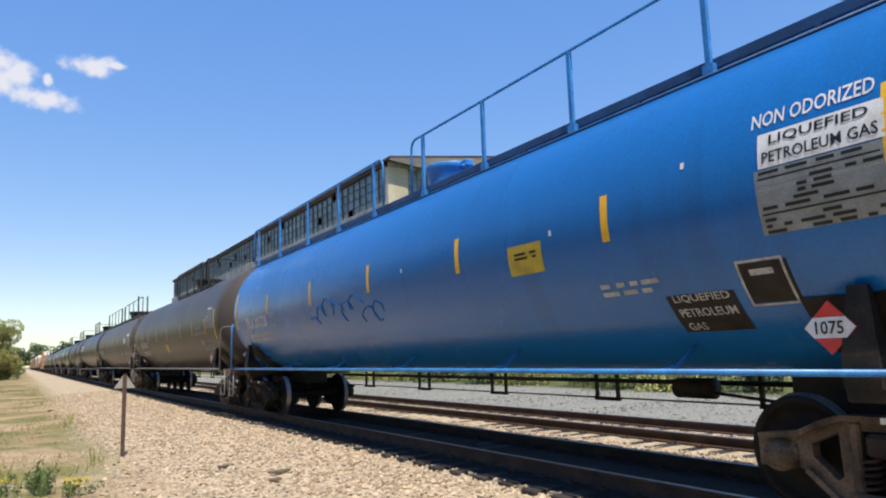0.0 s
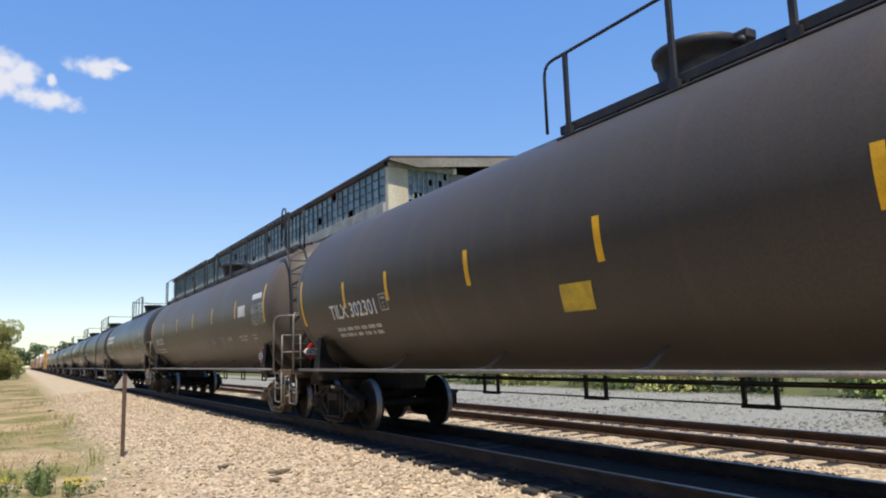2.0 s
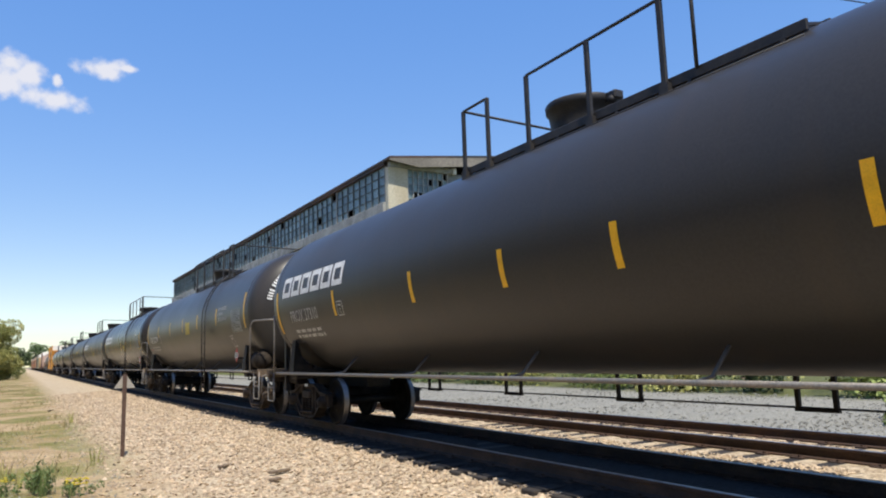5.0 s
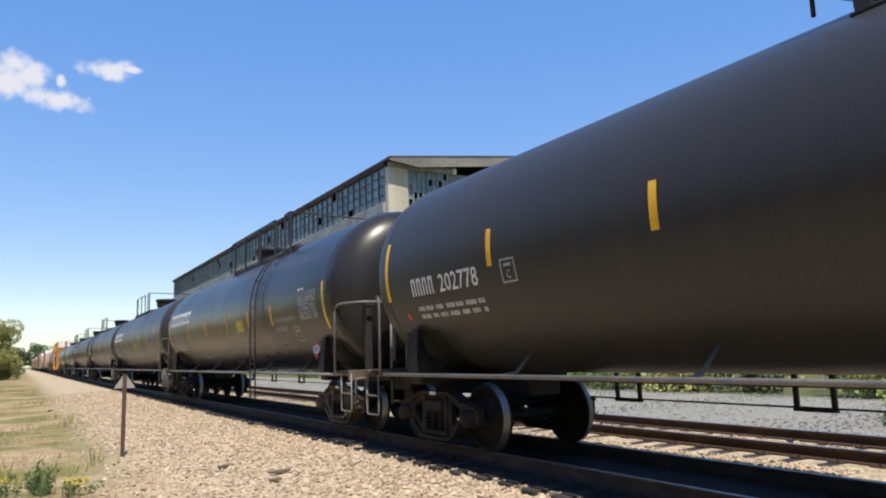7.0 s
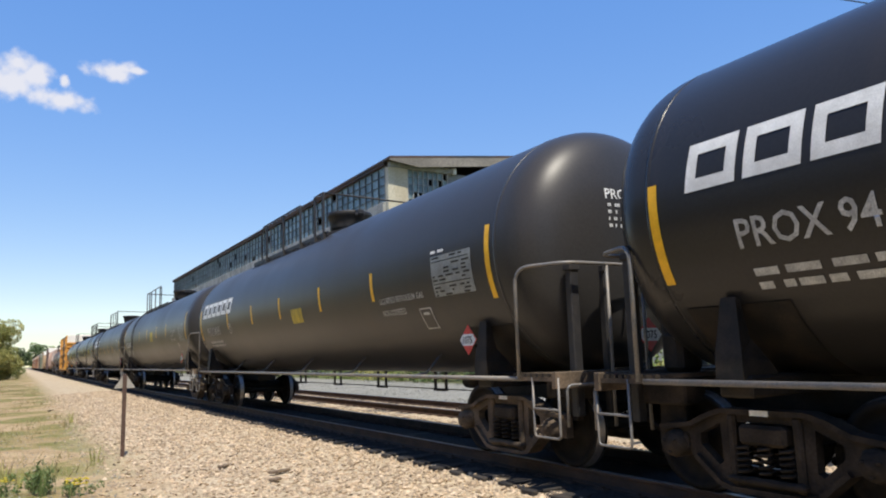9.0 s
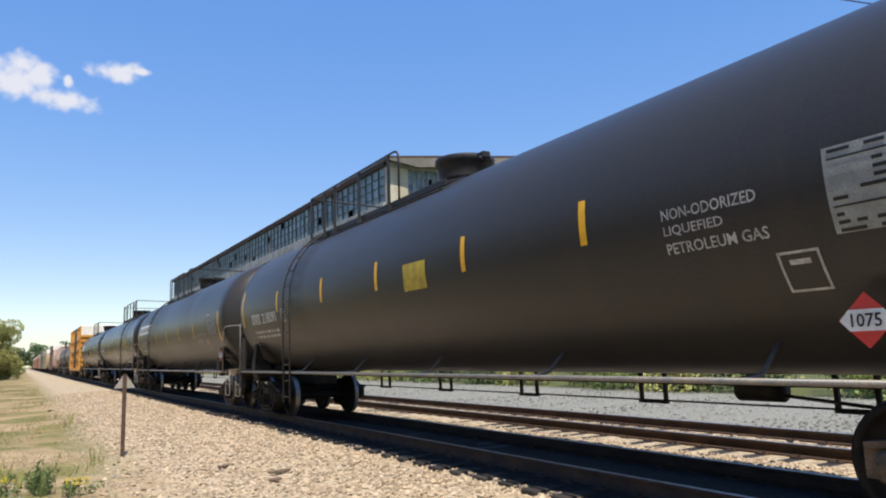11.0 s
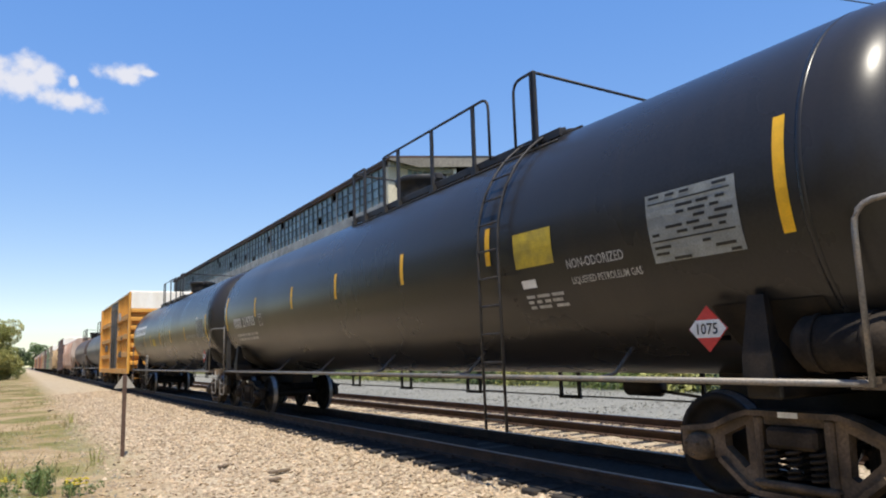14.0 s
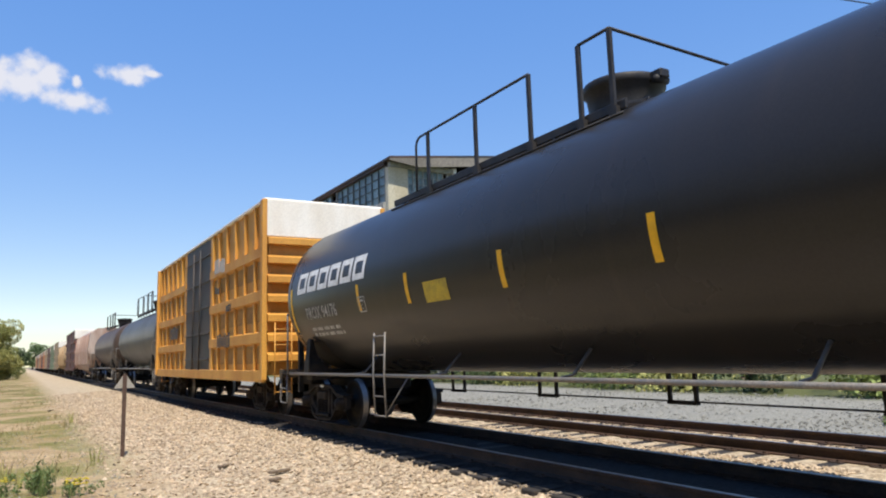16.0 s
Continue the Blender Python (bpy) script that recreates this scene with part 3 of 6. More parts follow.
def curved_ladder(car, y, w, mat, foot=0.45):
    """Side ladder that follows the shell from the walkway down to a step below the side rail."""
    r = shell[0]
    b = Build()
    arc = [((r + 0.09) * -math.cos(radians(a)), Z_TANK + (r + 0.09) * math.sin(radians(a))) for a in range(72, -6, -6)]
    line = arc + [(-(r + 0.09), 2.2), (-(r + 0.07), foot)]
    for s in (0, 1):
        b.tube([(x, y - s * w, z) for x, z in line], 0.018, 6)
    n = len(line)
    total = [0.0]
    for (x0, z0), (x1, z1) in zip(line, line[1:]):
        total.append(total[-1] + math.hypot(x1 - x0, z1 - z0))
    d = 0.15
    while d < total[-1]:
        k = max(i for i in range(n) if total[i] <= d)
        f = (d - total[k]) / (total[k + 1] - total[k])
        x, z = line[k][0] * (1 - f) + line[k + 1][0] * f, line[k][1] * (1 - f) + line[k + 1][1] * f
        b.tube([(x, y, z), (x, y - w, z)], 0.013, 6)
        d += 0.33
    part("side_ladder", b.mesh("side ladder", mat), car, "narrow steel ladder curved over the tank")


def low_ladder(car, y, mat):
    """Short straight ladder from the tank's flank down past the side rail."""
    b = Build()
    for d in (0.0, 0.4):
        b.tube([(-1.5, y - d, 1.72), (-1.53, y - d, 1.04), (-1.5, y - d, 0.4)], 0.016, 6)
    for z in (0.42, 0.72, 1.36, 1.66):
        b.tube([(-1.51, y, z), (-1.51, y - 0.4, z)], 0.013, 6)
    b.tube([(-1.5, y - 0.4, 0.46), (-1.3, y - 0.75, 1.0)], 0.014, 6)
    part("low_ladder", b.mesh("low ladder", mat), car, "short steel ladder beside the truck")


def end_ladder(car, y, s, mat):
    b = Build()
    line = [(0.12, 4.1), (0.42, 3.95), (0.70, 3.55), (0.86, 2.7), (0.95, 1.12)]
    for x in (-1.2, -0.76):
        b.tube([(x, y + s * a, z) for a, z in line], 0.024, 6)
        b.tube(rounded([(x, y + s * 0.12, 4.0), (x, y + s * 0.12, 4.88), (x, y + s * 0.4, 4.88), (x, y + s * 0.45, 3.9)], 0.15), 0.02, 6)
    ladder = part("end_ladder", b.mesh("end ladder", mat), car, "steel ladder on the tank head")
    for k in range(9):
        z = 1.35 + k * 0.32
        j = max(i for i in range(1, 5) if line[i - 1][1] >= z)
        (a0, z0), (a1, z1) = line[j - 1], line[j]
        yy = y + s * (a0 + (a1 - a0) * (z0 - z) / (z0 - z1))
        part("rung", Build().tube([(-1.2, yy, z), (-0.76, yy, z)], 0.015, 6).mesh("rung", mat), ladder)
    b = Build()
    for x in (-1.45, -1.03):
        b.tube([(x, y + s * 0.92, 1.06), (x, y + s * 0.92, 1.88)], 0.018, 6)
    for z in (1.5, 1.87):
        b.tube([(-1.45, y + s * 0.92, z), (-1.03, y + s * 0.92, z)], 0.014, 6)
    part("platform_step", b.mesh("platform step", GREYRAIL), car, "short steel climbing frame on the end platform")


WALK_X, WALK_Z = -0.92, 4.0


def rail_run(car, places, mat, loop=(True, True), height=0.90, x=WALK_X):
    """Guard rail along the walkway: posts at the given y places, one top rail, rounded ends."""
    z0, z = WALK_Z, WALK_Z + height
    for y in places:
        b = Build()
        b.box(x - 0.02, x + 0.02, y - 0.035, y + 0.035, z0 - 0.14, z, 0, 0.006)
        b.box(x - 0.03, x + 0.04, y - 0.06, y + 0.06, z0 - 0.14, z0 - 0.02)
        part("guard_post", b.mesh("guard post", mat), car)
    y0, y1 = places[0], places[-1]
    s = 1 if y1 > y0 else -1
    line = [(x, y0, z), (x, y1, z)]
    if loop[0]:
        line = [(x, y0 - s * 0.4, z0), (x, y0 - s * 0.4, z)] + line
    if loop[1]:
        line = line + [(x, y1 + s * 0.4, z), (x, y1 + s * 0.4, z0)]
    part("guard_rail", Build().tube(rounded(line, 0.18), 0.02, 8).mesh("guard rail", mat), car)


def walkway(car, lo, hi, mat, label):
    """Grating of cross bars between two long edges."""
    b = Build()
    x0, x1, z = WALK_X + 0.03, WALK_X + 0.42, WALK_Z
    b.box(x0, x0 + 0.035, lo, hi, z - 0.07, z + 0.04, 0, 0.008)
    b.box(x1 - 0.035, x1, lo, hi, z + 0.05, z + 0.12, 0, 0.008)
    y = lo + 0.04
    while y < hi - 0.03:
        b.add([(x0 + 0.035, y, z + 0.02), (x1 - 0.035, y, z + 0.10), (x1 - 0.035, y + 0.02, z + 0.10), (x0 + 0.035, y + 0.02, z + 0.02), (x0 + 0.035, y, z - 0.01), (x1 - 0.035, y, z + 0.07),
               (x1 - 0.035, y + 0.02, z + 0.07), (x0 + 0.035, y + 0.02, z - 0.01)], [(0, 1, 2, 3), (7, 6, 5, 4), (0, 4, 5, 1), (2, 6, 7, 3)])
        y += 0.07
    part("walkway", b.mesh("walkway", mat), car, label)
    legs = Build()
    legs.tube([(WALK_X - 0.02, lo, z - 0.13), (WALK_X - 0.02, hi, z - 0.13)], 0.015, 6)
    y = lo + 0.2
    while y < hi:
        legs.box(x0, x0 + 0.04, y, y + 0.05, z - 0.2, z - 0.06)
        y += 1.0
    part("walkway_support", legs.mesh("walkway support", mat), car)


def platform(car, lc, mat, walk, runs, cross, dome_d, label, post_mat=None, dome_r=0.48, dome_mat=None):
    """Walkway, guard rails and valve housing; places are metres from the trailing tank end."""
    h = lc / 2
    pm = post_mat or mat
    walkway(car, h - walk[1], h - walk[0], mat, label)
    for places, a, b in runs:
        rail_run(car, [h - d for d in places], pm, (a, b))
    z = WALK_Z + 0.90
    for d in cross:
        b = Build().tube(rounded([(WALK_X, h - d, z), (1.35, h - d, z - 0.06), (1.35, h - d, 3.4)], 0.15), 0.02, 8)
        part("cross_rail", b.mesh("cross rail", pm), car)
    dome(car, h - dome_d, dome_mat or pm, dome_r)


def dome(car, y, mat, r=0.52):
    """Valve housing on top of the tank, with its hinged lid."""
    b = Build().lathe([(4.02, r * 0.80), (4.22, r * 0.82), (4.24, r * 0.93), (4.28, r * 0.93), (4.50, r * 0.99), (4.52, r * 1.06), (4.60, r * 1.08), (4.625, r * 1.05), (4.63, r * 0.9), (4.635, 0.0)], "z", 32, (0, y, 0))
    d = part("valve_housing", b.mesh("valve housing", mat), car, "round black valve housing with a lid")
    b = Build().box(-0.08, 0.08, y - r - 0.2, y - r + 0.02, 4.50, 4.62, 0, 0.02)
    b.tube([(-0.1, y - r - 0.12, 4.5), (0.1, y - r - 0.12, 4.5)], 0.05, 8)
    part("lid_hinge", b.mesh("lid hinge", mat), d)


def running_gear(car, lc, paint, rail_mat, sill, rail_z, bottle):
    """Everything below and at the ends of a tank."""
    h = lc / 2
    for s in (-1, 1):
        b = Build()
        b.box(-0.27, 0.27, s * (h - 1.9), s * (h + 0.85), 0.72, 1.12, 0, 0.02)
        part("stub_sill", b.mesh("stub sill", sill), car)
        b = Build()
        y = s * (h - 0.6)
        b.box(-1.38, 1.38, y - 0.16, y + 0.16, 0.92, 1.10, 0, 0.02)
        for q in (-1, 1):
            pts = [(q * 1.44, 1.02), (q * 1.43, 1.25), (q * 1.37, 1.74), (q * 1.31, 1.72), (q * 1.22, 1.4), (q * 1.06, 1.2), (q * 0.9, 1.02)]
            n = len(pts)
            vs = [(px, y + dy * (1.0 if pz < 1.3 else 0.55), pz) for dy in (-0.13, 0.13) for px, pz in pts]
            b.add(vs, [tuple(range(n)), tuple(range(2 * n - 1, n - 1, -1))] + [(k, n + k, n + (k + 1) % n, (k + 1) % n) for k in range(n)])
            pad, wrap = [], shell[0] + 0.012
            for k in range(9):
                t = radians(-36 - 5 * k)
                pad += [(q * wrap * math.cos(t), y + dy, Z_TANK + wrap * math.sin(t)) for dy in (-0.5, 0.5)]
            b.add(pad, [(2 * k, 2 * k + 1, 2 * k + 3, 2 * k + 2) for k in range(8)], 0, True)
        part("bolster", b.mesh("bolster saddle", sill), car, "steel saddle that carries the tank")
        b = Build()
        for x in (-1.48, -0.5, 0.5, 1.43):
            b.box(x, x + 0.05, s * (h + 0.15), s * (h + 0.87), 1.02, 1.065)
        b.box(-1.50, 1.50, s * (h + 0.86), s * (h + 0.94), 0.94, 1.12, 0, 0.01)
        # platform and grating share the tone with sunlight painted in
        deck = part("end_platform", b.mesh("end platform", TRUCKHALFLIT), car, "open grating platform at the car's end")
        slat = once("grating bar", lambda: Build().box(-1.48, 1.48, -0.02, 0.02, 1.063, 1.10).mesh("grating bar", TRUCKHALFLIT))
        for k in range(7):
            part("grating_bar", slat, deck, m=pose(0, s * (h + 0.17 + 0.105 * k), 0))
        b = Build()
        ye, yc = s * (h + (0.54 if rail_z > 1.1 else 0.32)), s * (h + 0.97)
        b.tube(rounded([(-1.52, ye, 1.04), (-1.52, ye, 2.31), (-1.28, yc, 2.31), (1.28, yc, 2.31), (1.52, ye, 2.31), (1.52, ye, 1.04)], 0.2), 0.022, 8)
        for x in (-0.7, -0.3, 0.7):
            b.tube([(x, yc, 0.5 if x == -0.7 else 1.1), (x, yc, 2.31)], 0.02, 6)
        part("end_handrail", b.mesh("end handrail", rail_mat), car, "pipe handrail round the end platform")
        for q in (-1, 1):
            b = Build()
            yq = s * (h + 0.72)
            b.tube(rounded([(q * 1.47, yq - 0.22, 1.06), (q * 1.47, yq - 0.22, 0.42), (q * 1.47, yq + 0.22, 0.42), (q * 1.47, yq + 0.22, 1.06)], 0.05), 0.014, 6)
            b.tube([(q * 1.47, yq - 0.22, 0.72), (q * 1.47, yq + 0.22, 0.72)], 0.014, 6)
            part("sill_step", b.mesh("sill step", GREYRAIL), car)
        part("coupler", once("coupler", coupler_mesh), car, "rusty knuckle coupler with an air hose", pose(0, s * (h + 0.85), 0, 0, 0, 0 if s > 0 else 180))
        b = Build().tube(rounded([(-1.42, s * (h + 1.02), 0.55), (-1.42, s * (h + 1.02), 0.98), (-0.3, s * (h + 1.04), 0.98), (-0.05, s * (h + 1.12), 1.06)], 0.08), 0.016, 6)
        part("uncoupling_lever", b.mesh("uncoupling lever", GREYRAIL), car)
        for x in (-1.05, 0.75):
            b = Build().box(x, x + 0.3, s * (h + 0.2), s * (h + 0.8), 0.80, 1.05, 0, 0.02)
            b.box(x + 0.1, x + 0.2, s * (h + 0.3), s * (h + 0.62), 0.55, 0.82, 0, 0.015)
            part("end_bracket", b.mesh("end bracket", TRUCK), car, "dusty steel bracket under the platform")
    # side rails with their brackets
    for q in (-1, 1):
        b = Build()
        b.tube([(q * 1.47, -h - 0.3, rail_z), (q * 1.47, h + 0.3, rail_z)], 0.028, 8)
        part("side_rail", b.mesh("side rail", rail_mat), car, "pipe rail along the tank's side")
        k = -h + 2.4
        me = once(("bracket", q, rail_z, rail_mat.name), lambda: Build().tube([(q * 1.47, 0, rail_z), (q * 1.2, 0, rail_z + 0.04), (q * 0.92, 0, 1.36)], 0.02, 6).mesh("rail bracket", rail_mat))
        while k < h - 1.5:
            part("rail_bracket", me, car, m=pose(0, k, 0))
            k += 2.75
    # brake pipe and its hangers
    b = Build()
    b.tube([(0.85, -h + 1.5, 0.90), (0.85, h - 1.5, 0.90)], 0.032, 6)
    b.tube([(0.85, -h + 1.5, 0.66), (0.85, h - 1.5, 0.66)], 0.012, 6)
    k = -h + 2.6
    while k < h - 2.2:
        for d in (0.0, 0.42):
            b.box(0.83, 0.87, k + d - 0.025, k + d + 0.025, 0.62, 1.25)
        b.box(0.82, 0.88, k - 0.03, k + 0.45, 0.62, 0.65)
        k += 2.7
    part("brake_pipe", b.mesh("brake pipe", STEEL), car)
    b = Build()
    b.lathe([(-0.28, 0.0), (-0.26, 0.12), (0.26, 0.12), (0.28, 0.0)], "y", 16, (0.45, -h + 3.6, 0.86))
    b.tube([(0.45, -h + 3.9, 0.86), (0.45, -h + 1.2, 0.62)], 0.02, 6)
    part("brake_cylinder", b.mesh("brake cylinder", STEEL), car)
    # hand brake and reservoir at the leading end
    b = Build()
    yb = -h - 0.80
    b.lathe([(-0.02, 0.24), (0.0, 0.265), (0.02, 0.24), (0.0, 0.225), (-0.02, 0.24)], "y", 24, (0.62, yb - 0.06, 1.82))
    for t in range(5):
        b.tube([(0.62, yb - 0.06, 1.82), (0.62 + 0.24 * math.cos(t * 1.257), yb - 0.06, 1.82 + 0.24 * math.sin(t * 1.257))], 0.012, 5)
    b.box(0.44, 0.80, yb - 0.03, yb + 0.09, 1.6, 2.04, 0, 0.04)
    b.box(0.58, 0.66, yb + 0.0, yb + 0.05, 1.1, 1.6)
    part("hand_brake", b.mesh("hand brake", GREYRAIL), car, "hand brake wheel on its housing")
    if bottle:
        b = Build()
        b.lathe([(-0.42, 0.0), (-0.40, 0.14), (-0.32, 0.215), (0.32, 0.215), (0.40, 0.14), (0.42, 0.0)], "y", 20, (-1.15, -h + 0.0, 1.34))
        for d in (-0.2, 0.2):
            b.lathe([(d - 0.02, 0.22), (d - 0.02, 0.232), (d + 0.02, 0.232), (d + 0.02, 0.22)], "y", 20, (-1.15, -h, 1.34))
        part("air_reservoir", b.mesh("air reservoir", TRUCK), car, "dusty rounded air reservoir")
    b = Build()
    b.box(-0.9, -0.55, h + 0.35, h + 0.6, 1.10, 1.5, 0, 0.05)
    b.lathe([(-0.14, 0.0), (-0.12, 0.11), (0.12, 0.11), (0.14, 0.0)], "x", 14, (-0.72, h + 0.48, 1.52))
    part("brake_valve", b.mesh("brake valve", rail_mat if rail_mat is BLUEPART else STEEL), car)


def tank_car(label, lc, mat, rail_mat=GREYRAIL, rail_z=1.05, r=R_TANK, bottle=False, sill=STEEL, lead=TRUCKHALFLIT):
    car = thing("tank_car", label, "tank car", "tank cars of the train")
    shell[0] = r
    part("tank", tank_mesh(lc, mat, r), car, "long round tank with domed heads")
    for k, y in enumerate((-lc / 2, lc / 2)):
        part("seam_band", once(("ring", r, mat.name), lambda: ring_mesh(r, 0.05, mat)), car, m=pose(0, y, 0))
    running_gear(car, lc, mat, rail_mat, sill, rail_z, bottle)
    wheels = []
    for s in (-1, 1):
        # leading truck gets the brighter copy, its sunlight painted in
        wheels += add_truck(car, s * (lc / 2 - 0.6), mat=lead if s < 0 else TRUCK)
    car["lc"] = lc
    return car, wheels


def stripes(car, lc, places, z, ends=True, mat=YELLOW):
    h = lc / 2
    for d in places:
        b = Build()
        patch(b, h - d + 0.05, z, 0, 0.1, -0.23, 0.23)
        part("reflector_stripe", b.mesh("reflector stripe", mat), car, "yellow reflective strip")
    if ends:
        for d in (0.06, lc - 0.16):
            b = Build()
            patch(b, h - d + 0.05, z, 0, 0.1, -0.46, 0.46, n=8)
            part("reflector_stripe", b.mesh("long reflector stripe", mat), car, "long yellow reflective strip")


def words(car, text, y_left, z, width, height, mat=GREYWHITE, name="lettering"):
    return part(name, text_mesh(text, y_left, z, width, height, mat), car)


def head_marks(car, lc, mat, text=""):
    """Number and small lines stencilled on the leading tank head."""
    h = lc / 2
    end_placard(car, lc, -0.8 if text.startswith("TILX") else -0.1)
    b = Build()
    rng = random.Random(len(text) + int(lc * 10))

    def on_head(x, z):
        q = min(0.999, math.hypot(x, z - Z_TANK) / shell[0])
        return (x, -h - 0.80 * (1 - q ** 2.8) ** 0.357 - 0.015, z)

    if len(text) > 6:
        me = text_mesh(text, 0.0, 0.0, 0.92, 0.13, mat, bend=False)
        for v in me.vertices:
            v.co = on_head((-0.68 if text.startswith("TILX") else -0.46) - v.co.y, (3.02 if text.startswith("TILX") else 3.2) + v.co.z)
        part("car_number", me, car, "white stencilled car number")
    else:
        for k in range(11):
            x = -0.44 + k * 0.07 + (0.06 if k > 3 else 0.0)
            b.add([on_head(x, 3.29), on_head(x + 0.045, 3.29), on_head(x + 0.045, 3.40), on_head(x, 3.40)], [(0, 1, 2, 3)])
        # the same number again, slanting up round the rim
        for k in range(11):
            a = radians(168 - 3.6 * k - (3 if k > 3 else 0))
            ca, sa, da = math.cos(a), math.sin(a), 0.022
            b.add([on_head(rr * ca + t * sa, Z_TANK + rr * sa - t * ca) for rr, t in ((1.10, -da), (1.10, da), (1.22, da), (1.22, -da))], [(0, 1, 2, 3)])
    left, top = (-0.66, 2.88) if text.startswith("TILX") else (-0.44, 3.06)
    for z in (top - 0.085 * k for k in range(4)):
        x = left
        end = left + rng.uniform(0.5, 0.85)
        while x < end:
            w = rng.uniform(0.03, 0.1)
            for k in range(max(1, int(w / 0.028))):
                q = x + k * 0.028
                b.add([on_head(q, z - 0.02), on_head(q + 0.019, z - 0.02), on_head(q + 0.019, z + 0.02), on_head(q, z + 0.02)], [(0, 1, 2, 3)])
            x += w + 0.035
    part("head_stencil", b.mesh("head stencil", mat), car)


def end_posts(car, lc):
    """Square posts that rise beside the end handrail."""
    for s in (-1, 1):
        for x, w in ((-1.06, 0.06), (-0.58, 0.04), (1.0, 0.06)):
            y = s * (lc / 2 + 0.78)
            b = Build().box(x - w, x + w, y - 0.05, y + 0.05, 0.62, 2.30, 0, 0.012)
            b.box(x - w - 0.015, x + w + 0.015, y - 0.065, y + 0.065, 2.24, 2.32, 0, 0.01)
            part("end_post", b.mesh("end post", FITTING), car, "square steel post on the end platform")


def reporting(car, lc, letters, digits, d, z, width, height, mat=WHITE):
    h = lc / 2
    if letters:
        words(car, letters + " " + digits, h - d, z, width, height, mat, "car_number")
    else:
        w = width * 0.38 / 4
        for k in range(4):
            b = Build()
            for u, q in ((0.0, 0.25), (0.55, 0.25)):
                patch(b, h - d, z, k * w + u * w * 0.9, k * w + (u + q) * w * 0.9, -height / 2, height / 2)
            patch(b, h - d, z, k * w + 0.225 * w, k * w + 0.5 * w, height * 0.3, height / 2)
            part("mark_block", b.mesh("owner mark block", mat), car)
        words(car, digits, h - d - width * 0.45, z, width * 0.55, height, mat, "car_number")
    part("stencil_text", bars_mesh(h - d - 0.05, z - 0.36, 2, width * 0.98, 0.24, GREYWHITE, int(width * 100)), car)
# ---- the train: cars in order, each with the place of its trailing tank end at the start ----
train, spinning = [], []
SCRAWL = material("dull dark blue spray", (0.008, 0.11, 0.34), (0.01, 0.13, 0.4), 0.6, 0, 5, 60, 0.0, spec=0.1)


def place(car, wheels, s_mid):
    train.append((car, s_mid))
    spinning.extend(wheels)


def long_rails(car, lc, mat, rail_mat, dome_mat, dome_r=0.58):
    """Walkway along the whole tank with guard rails on both sides of a middle gap."""
    platform(car, lc, mat, (-0.45, lc + 0.3), [((-0.1, 1.78, 3.8, 5.64, 7.35), True, True), ((9.25, 11.0, 12.87, 14.82, 16.65), True, False)], (), 8.6,
             "grating walkway along the whole tank top", rail_mat, dome_r, dome_mat)


def lease_decals(car, lc, number, yellow_d, extra=(3.35, 7.7, 10.05, 12.8), z=2.33, placard_d=15.45):
    """Marks of the cars that carry the slanted white company mark."""
    h = lc / 2
    stripes(car, lc, extra, z)
    for block in logo_mesh(h - 0.45, 2.85, 3.4, 0.42, WHITE):
        part("mark_block", block, car, "slanted white block of a company mark")
    reporting(car, lc, "PROX", number, 0.86, 2.22, 1.55, 0.25, GREYWHITE)
    box_stencil(car, h - 3.42, 2.22, 0.27, GREYWHITE)
    panel_parts(car, h - 14.80, 2.40, 1.02, 0.56, int(number), "grey stencilled data panel")
    part("stencil_text", bars_mesh(h - 14.8, 2.74, 1, 0.35, 0.07, WHITE, 3), car)
    words(car, "LIQUEFIED PETROLEUM GAS", h - 13.05, 2.19, 1.42, 0.11)
    words(car, "NON-ODORIZED", h - 13.05, 2.01, 0.78, 0.10)
    box_stencil(car, h - 14.22, 1.86, 0.34, GREYWHITE, "")
    placard(car, h - placard_d, 1.52)
    if yellow_d:
        b = Build()
        patch(b, h - yellow_d, 2.22, 0, 0.65, -0.15, 0.15)
        part("yellow_sticker", b.mesh("yellow sticker", PLACARDYELLOW), car, "faded yellow sticker")
    head_marks(car, lc, WHITE, "PROX " + number)
    end_posts(car, lc)


